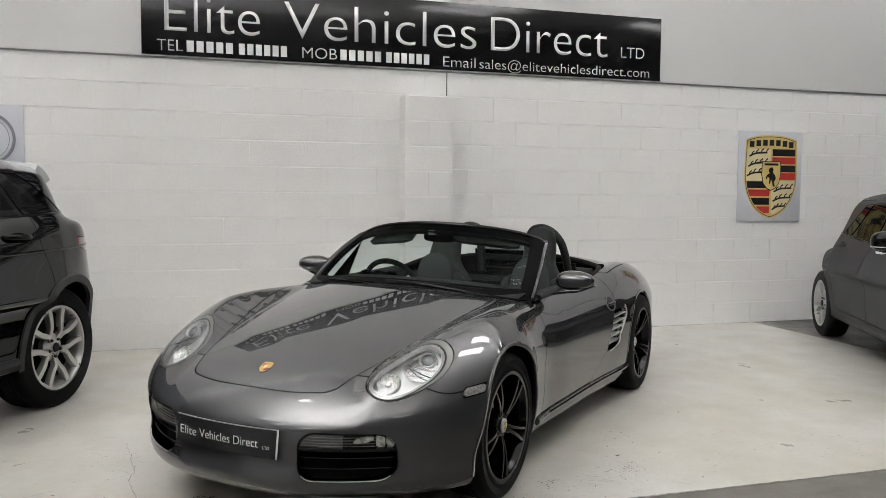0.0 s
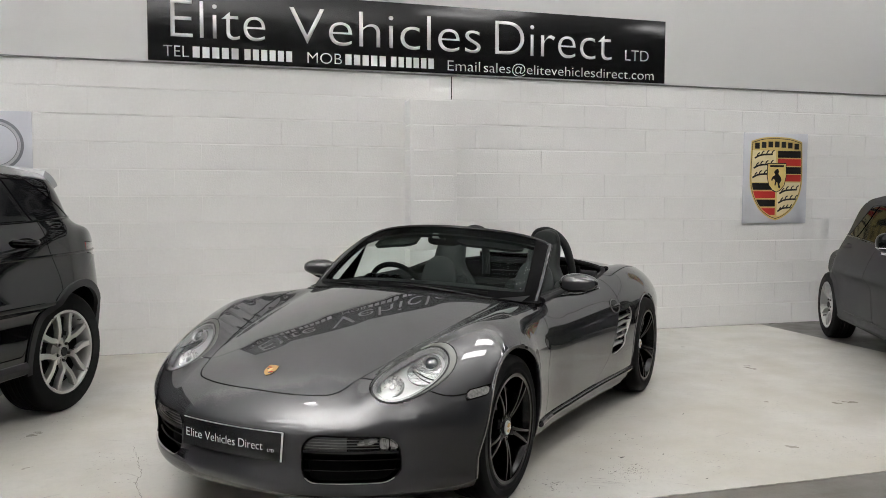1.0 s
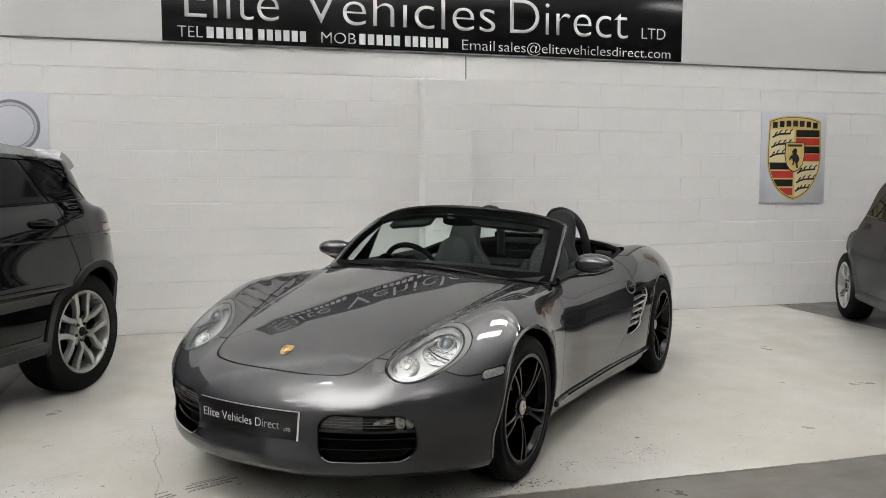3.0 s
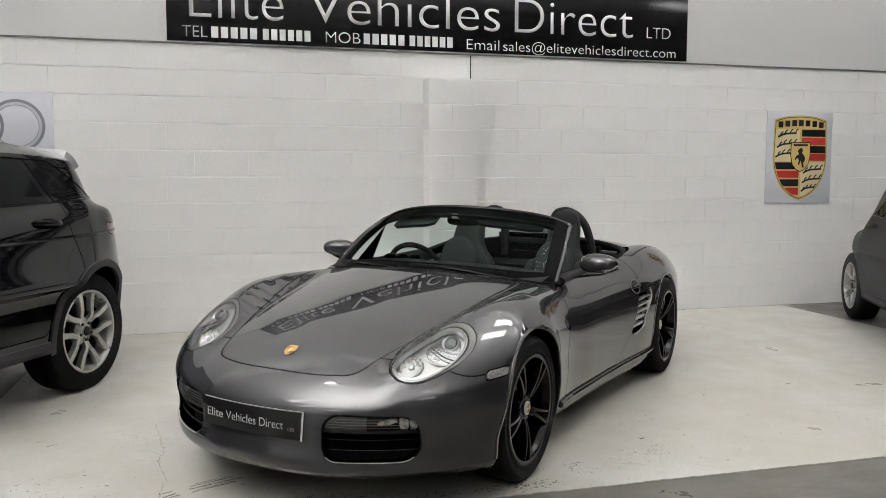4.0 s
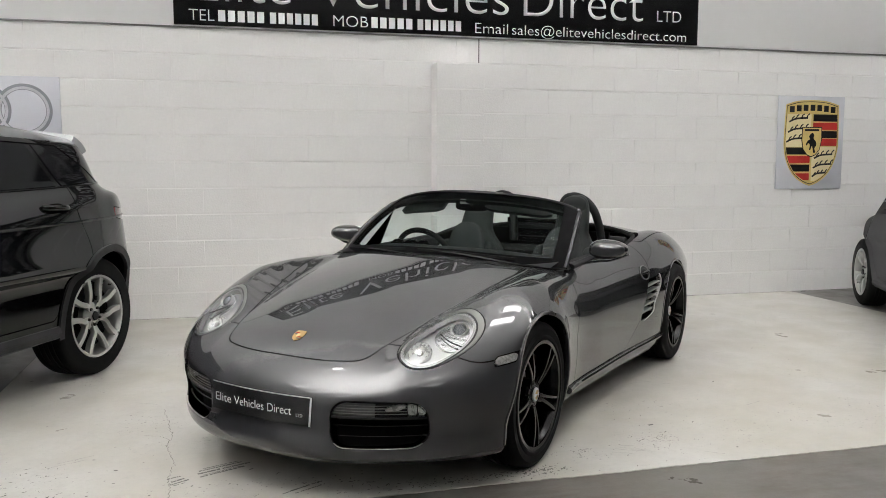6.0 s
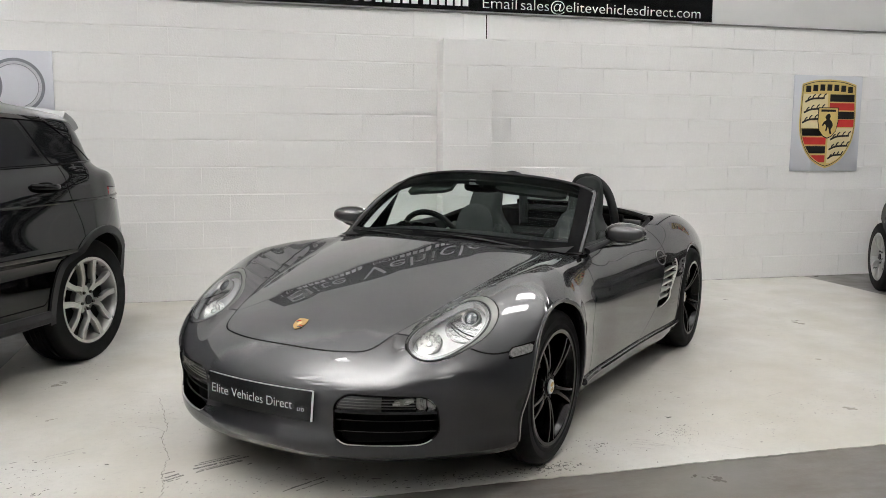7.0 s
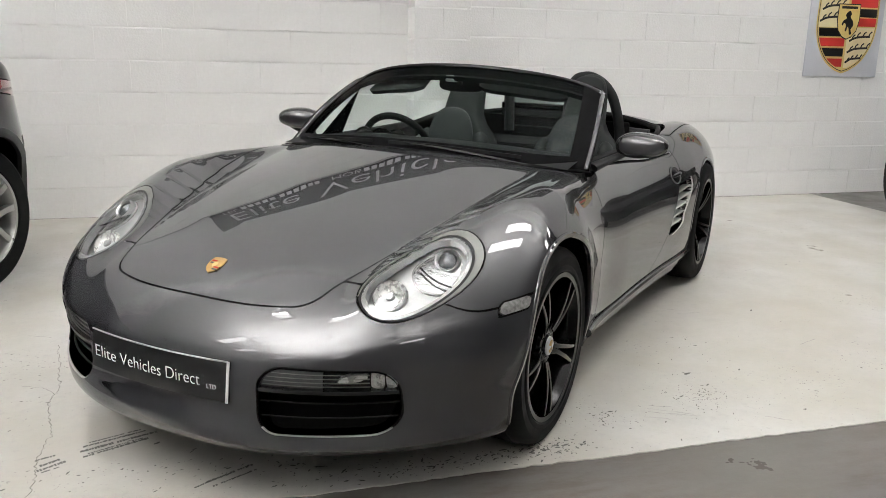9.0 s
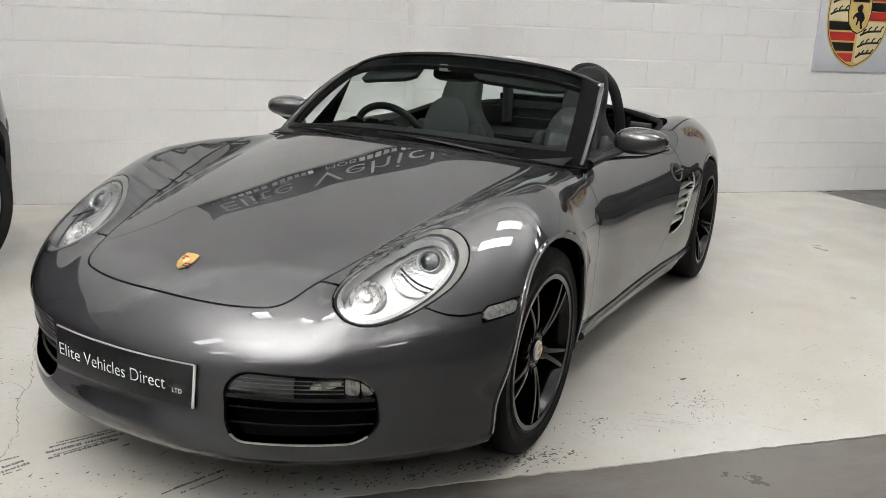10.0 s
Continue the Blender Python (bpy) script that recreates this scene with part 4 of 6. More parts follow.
    # dashboard
    def dash(u, v):
        a = u * 2 - 1
        prof = [(-0.50, 0.845), (-0.62, 0.865), (-0.76, 0.862), (-0.83, 0.83), (-0.84, 0.76), (-0.80, 0.66), (-0.78, 0.50)]
        k = v * (len(prof) - 1)
        i = min(int(k), len(prof) - 2)
        t = k - i
        x, z = prof[i][0] * (1 - t) + prof[i + 1][0] * t, prof[i][1] * (1 - t) + prof[i + 1][1] * t
        hump = math.exp(-((a * 0.66 + 0.36) / 0.17) ** 4) * math.sin(math.pi * min(max((0.84 + z - 0.84) / 0.9, 0), 1)) * math.exp(-((x + 0.72) / 0.12) ** 2)
        return Vector((x - 0.02 * a * a, a * 0.655, z - 0.03 * a * a + 0.055 * hump))
    db = part("dashboard", grid_mesh(dash, 60, 24), SOFT_BLACK, car, "black padded dashboard")
    for k in (-0.09, 0.0, 0.085):
        part("dial", lathe([(0.0, 0.0), (0.05, 0.0), (0.056, 0.008), (0.058, 0.0)], 28, "x"), GLOSS_BLACK, db, "dark round dial", m=pose(-0.848, -0.36 + k, 0.82, 0, -15, 0))
    part("centre_console", rounded(-1.05, 0, 0.45, 0.50, 0.12, 0.14, 6), SOFT_BLACK, car, "black centre console")
    part("gear_lever", lathe([(0.0, 0.12), (0.020, 0.115), (0.026, 0.09), (0.018, 0.06), (0.008, 0.05), (0.008, 0.0), (0.05, -0.02)], 20, "z"), PLASTIC, car, "black gear lever", m=pose(-1.0, 0, 0.60))

    # steering wheel
    m = pose(-1.02, -0.36, 0.755, 0, -66, 0)
    ring = [Vector((0.186 * math.cos(a), 0.186 * math.sin(a), 0)) for a in np.linspace(0, 2 * math.pi, 64, endpoint=False)]
    sw = part("steering_wheel", sweep(ring, disc_section(0.0165, 12), closed=True), SOFT_BLACK, car, "black leather steering wheel", m=m)
    part("airbag_boss", rounded(0, 0, -0.01, 0.075, 0.085, 0.03, 2.8), SOFT_BLACK, sw)
    for a in (90, 210, 330):
        c, q = math.cos(radians(a + 90)), math.sin(radians(a + 90))
        part("wheel_spoke", sweep([Vector((0.06 * c, 0.06 * q, -0.012)), Vector((0.12 * c, 0.12 * q, -0.006)), Vector((0.182 * c, 0.182 * q, 0))],
                                  [(-0.022, -0.006), (0.022, -0.006), (0.018, 0.006), (-0.018, 0.006)]), SATIN, sw, "silver-grey spoke")
    part("steering_column", sweep([Vector((-1.0, -0.36, 0.745)), Vector((-0.78, -0.36, 0.68))], disc_section(0.045, 16)), SOFT_BLACK, car)

    # seats
    def seat(y):
        def shape_back(q):
            h = (q.z + 0.36) / 0.72
            w = 1.0 if h < 0.40 else 1 - 0.55 * (0.5 - 0.5 * math.cos(math.pi * min((h - 0.40) / 0.30, 1)))
            return Vector((q.x * (1 - 0.25 * h) - 0.20 * h * h, q.y * w, q.z))
        st = part("seat", rounded(-1.60, y, 0.77, 0.085, 0.245, 0.36, 3.0, 36, 30, fn=shape_back), LEATHER, car, "dark grey leather sports seat")
        part("seat_cushion", rounded(-1.32, y, 0.42, 0.27, 0.235, 0.085, 3.4), LEATHER, st)
        for s in (1, -1):
            part("side_bolster", rounded(0, 0, 0, 0.075, 0.050, 0.20, 2.4), LEATHER, st, m=pose(-1.555, y + s * 0.185, 0.62, s * 9, -8, 0))
            part("cushion_bolster", rounded(0, 0, 0, 0.24, 0.045, 0.06, 2.6), LEATHER, st, m=pose(-1.30, y + s * 0.215, 0.48))
        part("back_panel", rounded(0, 0, 0, 0.022, 0.135, 0.22, 2.6), SEAT_PANEL, st, "grey ribbed centre panel", m=pose(-1.527, y, 0.72, 0, -10, 0))
        part("headrest_pad", rounded(0, 0, 0, 0.040, 0.084, 0.080, 2.6), LEATHER, st, m=pose(-1.735, y, 1.045, 0, -14, 0))
        return st
    for y in (0.335, -0.345):
        seat(y)

    # roll hoops with the wind deflector
    for s in (1, -1):
        hoop = smooth_path([(-1.90, s * 0.474, 0.70), (-1.905, s * 0.467, 0.84), (-1.915, s * 0.437, 0.955), (-1.925, s * 0.398, 1.035), (-1.935, s * 0.330, 1.095), (-1.935, s * 0.250, 1.113), (-1.93, s * 0.185, 1.06), (-1.915, s * 0.165, 0.80)], 44)
        part("roll_hoop", sweep(hoop, disc_section(0.027, 14), up=(1, 0, 0)), SOFT_BLACK, car, "black padded roll-over hoop")
    wd = part("wind_deflector", box(-1.945, -1.939, -0.215, 0.215, 0.955, 1.065, 0.003), NET, car, "clear wind deflector between the hoops")
    part("deflector_rail", box(-1.955, -1.932, -0.225, 0.225, 0.924, 0.955, 0.004), GLOSS_BLACK, wd, "black rail under the deflector")
    part("deflector_foot", box(-1.950, -1.937, -0.225, 0.225, 0.884, 0.924, 0.003), SOFT_BLACK, wd, "grey panel under the deflector")
    bh = part("bulkhead", box(-1.985, -1.955, -0.50, 0.50, 0.45, 0.884, 0.006), SHADOW_BLACK, car, "black carpeted bulkhead behind the seats")
    for zz, y0, y1 in ((0.829, -0.19, 0.19), (0.769, -0.165, 0.165)):
        part("bulkhead_rail", box(-1.955, -1.947, y0, y1, zz - 0.0035, zz + 0.0035, 0.002), SMOKE_DARK, bh, "thin grey rail across the bulkhead")
    part("cross_bar", sweep([Vector((-2.01, -0.6, 0.83)), Vector((-2.02, 0, 0.85)), Vector((-2.01, 0.6, 0.83))], disc_section(0.022, 12)), PLASTIC, car, "black bar behind the seats")
    part("rear_shelf", grid_mesh(lambda u, v: Vector((-1.72 - 0.70 * u, -0.66 + 1.32 * v + 0.18 * u * u * (0.5 - v), 0.735 + 0.05 * u)), 4, 8, thick=0.02), CARPET, car, "black shelf behind the seats")
    rim_path = []
    for i in range(40):
        a = radians(-95 + 190 * i / 39)
        cx, cy = math.copysign(abs(math.cos(a)) ** 0.56, math.cos(a)), math.copysign(abs(math.sin(a)) ** 0.56, math.sin(a))
        px, py = -1.50 - 0.868 * cx, 0.676 * cy
        rim_path.append(Vector((px, py, top_of(roadster, px, py) - 0.012)))
    part("cabin_edge_seal", sweep(rim_path, disc_section(0.014, 8)), RUBBER, car, "black rubber edge of the cabin opening")

    # door mirrors
    for s in (1, -1):
        def face(q):
            t = (q.y * s + 0.105) / 0.21
            return Vector((q.x * (1.25 if q.x > 0 else 0.4) * (0.80 + 0.2 * t), q.y, (q.z if q.z > 0 else q.z * 0.9) * (1.02 - 0.22 * t * t) + 0.006 * (t - 0.5)))
        dm = part("door_mirror", rounded(-0.885, s * 0.838, 0.886, 0.075, 0.104, 0.055, 2.5, 36, 24, fn=face), PAINT, car, "grey body-coloured door mirror")
        part("mirror_arm", sweep(smooth_path([(-0.74, s * 0.680, 0.800), (-0.80, s * 0.712, 0.818), (-0.86, s * 0.772, 0.850)], 10), disc_section(0.030, 12, 0.55), scale=lambda t: 1.1 - 0.35 * t), PLASTIC, dm, "black mirror foot")
        part("mirror_base_line", sweep(smooth_path([(-0.80, s * 0.700, 0.812), (-0.865, s * 0.78, 0.822), (-0.885, s * 0.86, 0.832), (-0.90, s * 0.945, 0.866)], 16), disc_section(0.030, 10, 0.22), up=(0, 0, 1), scale=lambda t: 1.1 - 0.5 * t), PAINT, dm, "grey foot plate under the mirror")
        part("mirror_glass", rounded(-0.922, s * 0.828, 0.888, 0.004, 0.092, 0.044, 2.6, 24, 12), CHROME, dm, "mirror glass")

    # door handles
    for s in (1, -1):
        px, pz = -1.638, 0.676
        lo, hi = 0.6, 0.95
        for _ in range(25):
            mid = (lo + hi) / 2
            lo, hi = (mid, hi) if roadster(np.array([[px, mid, pz]]))[0] < 0 else (lo, mid)
        n = Vector(normals(roadster, np.array([[px, lo, pz]]))[0])
        ex = (Vector((1, 0, 0)) - n * n.x).normalized()
        ey = n.cross(ex)
        q = Matrix(((ex.x, ey.x, n.x, px), (ex.y, ey.y, n.y, lo), (ex.z, ey.z, n.z, pz), (0, 0, 0, 1)))
        if s < 0:
            q = Matrix.Diagonal((1, -1, 1, 1)) @ q @ Matrix.Diagonal((1, -1, 1, 1))
        hd = part("door_handle", rounded(0, 0.002, 0.008, 0.070, 0.010, 0.008, 3.0), PAINT, car, "flush grey door handle", m=q)
        oval = [Vector((0.064 * math.cos(a), 0.043 * math.sin(a), 0.0015)) for a in np.linspace(0, 2 * math.pi, 40, endpoint=False)]
        part("handle_ring", sweep(oval, disc_section(0.0032, 6), closed=True), LAMP_RING, hd, "pale rim of the finger recess")
        part("handle_cup", rounded(0, 0, 0.0, 0.062, 0.040, 0.0022, 2.1), GLOSS_BLACK, hd, "dark finger recess")

    # front plate, crest badge, washer dots
    pl = part("front_plate", grid_mesh(lambda u, v: Vector((0.880 - 0.022 * (2 * u - 1) ** 2 - 0.012 * v, (u - 0.5) * 0.506 - 0.022, 0.325 + 0.111 * v)), 24, 4, thick=0.008), PLATE_BLACK, car, "black dealer plate with a white edge")
    part("plate_edge", grid_mesh(lambda u, v: Vector((0.8845 - 0.022 * (0.965 + 0.03 * u) ** 2 - 0.012 * v, 0.227 + 0.006 * u, 0.325 + 0.111 * v)), 2, 4, thick=0.004), WHITE_PLASTIC, pl, "white end strip")
    part("plate_face", grid_mesh(lambda u, v: Vector((0.8835 - 0.022 * (2 * u - 1) ** 2 - 0.012 * v, (u - 0.5) * 0.496 - 0.023, 0.328 + 0.1045 * v)), 24, 4, thick=0.003), PLATE_BLACK, pl, "black plate with white dealer lettering")
    part("plate_edge", grid_mesh(lambda u, v: Vector((0.8848 - 0.022 * (2 * u - 1) ** 2 - 0.012 * (0.985 + 0.03 * v), (u - 0.5) * 0.500 - 0.024, 0.4335 + 0.0030 * v)), 24, 1, thick=0.004), SATIN, pl, "worn silver top edge")
    part("plate_holder", grid_mesh(lambda u, v: Vector((0.872 - 0.022 * (2 * u - 1) ** 2 - 0.012 * v, (u - 0.5) * 0.46 - 0.022, 0.335 + 0.09 * v)), 12, 2, thick=0.03), PLASTIC, pl)
    for text, h, w, y0, z0 in (("Elite", 0.036, 0.094, -0.246, 0.364), ("Vehicles", 0.036, 0.157, -0.134, 0.364), ("Direct", 0.036, 0.113, 0.042, 0.364), ("LTD", 0.013, 0.028, 0.176, 0.361)):
        t = (y0 + w / 2 + 0.006) / 0.26
        bow = 0.8850 - 0.022 * t * t - 0.012 * ((z0 - 0.331) / 0.1)
        yaw = math.degrees(math.atan(0.022 * 2 * t / 0.26))
        lettering(text, h, w, SIGN_WHITE, pose(bow + 0.004 - 0.022 * (((y0 + 0.006) / 0.26) ** 2 - t * t), y0, z0, 0, 0, yaw) @ pose(0, 0, 0, 90, 0, 90) @ pose(0, 0, 0, 0, 0, 0), pl, "plate_lettering", 0.0006)
    zc = top_of(roadster, 0.632, -0.006)
    n = Vector(normals(roadster, np.array([[0.632, -0.006, zc]]))[0])
    q = Matrix.Translation(Vector((0.632, -0.006, zc + 0.0005))) @ Matrix(((0, n.z, n.x, 0), (1, 0, 0, 0), (0, -n.x, n.z, 0), (0, 0, 0, 1)))
    shield = [(0.026 * a, 0.034 * b) for a, b in ((-0.85, 0.92), (0, 1.0), (0.85, 0.92), (1.0, 0.2), (0.85, -0.35), (0.5, -0.75), (0, -1.0), (-0.5, -0.75), (-0.85, -0.35), (-1.0, 0.2))]
    bg = part("bonnet_badge", plate_from(shield, 0.003, axis="z"), GOLD, car, "small gold shield badge with red and black stripes", m=q @ pose(0, 0, 0, 0, 0, 180))
    for sx, sy, mm in ((0.012, 0.016, ENAMEL_RED), (-0.012, -0.010, ENAMEL_RED), (0.012, 0.007, CREST_BLACK), (-0.012, -0.019, CREST_BLACK)):
        part("badge_stripe", box(sx - 0.009, sx + 0.009, sy - 0.003, sy + 0.003, 0.003, 0.0036), mm, bg)
    part("badge_centre", plate_from([(a * 0.32, b * 0.32) for a, b in shield], 0.0042, axis="z"), CREST_GOLD, bg)
    # sill strip along the flank
    for s in (1, -1):
        path = []
        for xx in np.linspace(-0.42, -1.98, 26):
            lo, hi = 0.5, 0.95
            for _ in range(22):
                mid = (lo + hi) / 2
                lo, hi = (mid, hi) if roadster(np.array([[xx, mid, 0.235]]))[0] < 0 else (lo, mid)
            path.append(Vector((xx, s * (lo - 0.004), 0.235)))
        part("sill_strip", sweep(path, disc_section(0.020, 10, 0.9)), PAINT, car, "grey sill moulding")


SCREEN_FRIT = material("black_screen_print", (0.004, 0.004, 0.0043), 0.35, vary=0.1, spec=0.012)
VISOR_HAZED = material("haze_paled_visor_cloth", (0.044, 0.050, 0.047), 0.8, vary=0.08, bump=0.1, bump_scale=300, spec=0.15)
SEAT_PANEL = material("grey_seat_panel", (0.031, 0.035, 0.034), 0.7, vary=0.06, scale=14, fine=25, bump=0.06, bump_scale=260, spec=0.15)
NET = thin_glass("clear_deflector", (0.62, 0.66, 0.64), 0.10)
build_cabin(car)

# ---- the two neighbouring cars: x forward from the rear axle ----
SUV_ROOF = spline((-0.6, 1.47), (-0.3, 1.515), (0.0, 1.55), (0.8, 1.615), (1.5, 1.60), (1.9, 1.52))
SUV_BELT = spline((-0.95, 0.93), (-0.7, 1.03), (-0.45, 1.135), (-0.2, 1.195), (0.1, 1.19), (0.5, 1.14), (1.5, 1.10), (2.2, 1.07), (3.0, 1.0), (3.5, 0.86))
SUV_WIDTH = spline((-0.8, 0.86), (-0.2, 0.92), (0.1, 0.925), (0.6, 0.912), (1.4, 0.905), (2.3, 0.915), (2.9, 0.93), (3.4, 0.86))
HATCH_ROOF = spline((-0.7, 1.20), (-0.3, 1.30), (0.2, 1.375), (0.9, 1.42), (1.5, 1.40), (2.0, 1.30))
HATCH_BELT = spline((-0.75, 0.76), (-0.3, 0.86), (0.0, 0.91), (0.5, 0.955), (1.5, 0.94), (2.1, 0.91), (2.8, 0.82), (3.4, 0.66))
HATCH_WIDTH = spline((-0.7, 0.74), (-0.2, 0.835), (0.1, 0.862), (0.6, 0.862), (1.4, 0.862), (2.4, 0.87), (2.75, 0.875), (3.3, 0.80))


def car_form(roof, belt, width, tail, cabin_tail, nose, screen, tumble, cabin_w, belly, bow, lean=(0.55, 0.78), swell=0.42, blend=0.05, shoulder=0.09):
    def form(p):
        x, y, z = p[..., 0], np.abs(p[..., 1]), p[..., 2]
        side = y - (width(x) - lean[0] * pos(z - lean[1]) ** 2 - 0.35 * pos(0.55 - z) ** 2)
        low = smax(z - belt(x) + 0.05 * y * y, side, shoulder)
        low = smax(low, (tail + swell * (y / 0.8) ** 3 - 0.045 * np.exp(-((z - 0.72) / 0.22) ** 2)) - x, 0.10)
        low = smax(low, x - (nose - 0.62 * y ** 2.6 - 0.5 * pos(z - 0.72) ** 2), 0.12)
        low = smax(low, belly - z, 0.06)
        cab = smax(z - roof(x) + bow * y * y, y - (cabin_w - tumble * (z - 1.15)), 0.12)
        cab = smax(cab, (cabin_tail + 0.45 * (y / 0.8) ** 3 + 0.55 * (z - 1.2)) - x, 0.08)
        cab = smax(cab, (x - screen + 1.75 * (z - 1.05) + 0.25 * y * y) * 0.5, 0.08)
        cab = smax(cab, 0.7 - z, 0.05)
        return smin(low, cab, blend)
    return form


suv_form = car_form(SUV_ROOF, SUV_BELT, SUV_WIDTH, -0.76, -0.55, 3.52, 2.35, 0.45, 0.80, 0.30, 0.14, swell=0.395, blend=0.10)
hatch_form = car_form(HATCH_ROOF, HATCH_BELT, HATCH_WIDTH, -0.74, 0.02, 3.52, 2.30, 0.44, 0.72, 0.21, 0.16, (0.62, 0.62), 0.64, 0.16, 0.20)


def forked_rim(half, rim, hub=0.085):
    bm = bmesh.new()
    lathe([(rim - 0.002, -half + 0.01), (rim - 0.02, -half + 0.03), (rim - 0.035, half - 0.07), (rim - 0.024, half - 0.024), (rim - 0.016, half - 0.008),
           (rim - 0.010, half + 0.002), (rim + 0.004, half + 0.003), (rim + 0.004, half - 0.006), (rim - 0.004, half - 0.014)], 72, "y", bm)
    lathe([(0.0, half - 0.022), (0.030, half - 0.022), (0.034, half - 0.028), (hub * 0.86, half - 0.036), (hub, half - 0.048), (hub, -0.03), (0.0, -0.03)], 40, "y", bm)
    return bm


def forked_spoke(half, rim, spread, wide=(0.050, 0.034)):
    bm = bmesh.new()
    for k in (-1, 1):
        ang = [(0.050, 0.07), (0.080, 0.09), (0.110, 0.13), (0.145, 0.26), (0.19, 0.315), (rim - 0.012, 0.325)]
        pts = [Vector((r * math.cos(k * a * spread / 0.31), half - 0.042 + 0.024 * min((r - 0.05) / 0.07, 1), r * math.sin(k * a * spread / 0.31))) for r, a in ang]
        w = wide[0]
        sweep(smooth_path(pts, 18), [(-0.5 * w, 0.006), (-0.40 * w, 0.013), (0.40 * w, 0.013), (0.5 * w, 0.006), (0.42 * w, -0.02), (-0.42 * w, -0.02)], bm, up=(0, 1, 0), scale=lambda t: 0.8 + 0.35 * t)
    return bm


def other_wheels(car, wheelbase, track, r, half, rim, rim_bm, spoke_bm, cap_y, nuts):
    disc = mesh_of("brake_disc", lathe([(0.07, -0.01), (rim * 0.72, -0.01), (rim * 0.72, -0.035), (0.07, -0.035)], 40, "y", closed=True), STEEL)
    tyre, rim_me = mesh_of("tyre", build_tyre(r, half, rim), RUBBER), mesh_of("rim", rim_bm, ALLOY)
    cap = mesh_of("centre_cap", lathe([(0.0, cap_y + 0.006), (0.026, cap_y + 0.004), (0.03, cap_y - 0.004)], 24, "y"), PLASTIC)
    spoke_me = mesh_of("spoke", spoke_bm, ALLOY)
    # Black disc added to put shade into the gaps between the spokes.
    backing = mesh_of("gap_shade_disc", lathe([(0.05, half - 0.082), (rim - 0.034, half - 0.082), (rim - 0.034, half - 0.090), (0.05, half - 0.090)], 40, "y", closed=True), SHADOW_BLACK)
    nut = mesh_of("wheel_nut", lathe([(0.0, cap_y - 0.002), (0.009, cap_y - 0.002), (0.010, cap_y - 0.02)], 12, "y"), STEEL)
    for x in (0.0, wheelbase):
        for s in (1, -1):
            hub = part("wheel", rim_me, None, car, "silver alloy wheel", m=pose(x, s * track, r - 0.002, 0, 0, 0 if s > 0 else 180))
            part("tyre", tyre, None, hub, "black tyre")
            part("brake_disc", disc, None, hub)
            part("gap_shade_disc", backing, None, hub, "black disc that darkens the gaps between the spokes")
            part("centre_cap", cap, None, hub, "black centre cap")
            for k in range(5):
                part("spoke", spoke_me, None, hub, m=pose(0, 0, 0, 0, 19 + 72 * k, 0))
            for k in range(5 if nuts else 0):
                a = 2 * math.pi * k / 5 + 0.95
                part("wheel_nut", nut, None, hub, m=pose(0.056 * math.cos(a), 0, 0.056 * math.sin(a)))


def liner(car, ax, az, r, y0, y1):
    for s in (1, -1):
        well = bmesh.new()
        n = 24
        rows = [[well.verts.new((ax + r * math.cos(a), s * yy, az + r * math.sin(a))) for yy in (y0, y1)] for a in (radians(-8 + 196 * i / n) for i in range(n + 1))]
        for p, q in zip(rows, rows[1:]):
            well.faces.new((p[0], p[1], q[1], q[0]))
        well.faces.new([p[0] for p in rows])
        part("wheel_well", well, SHADOW_BLACK, car, "matt black wheel liner")


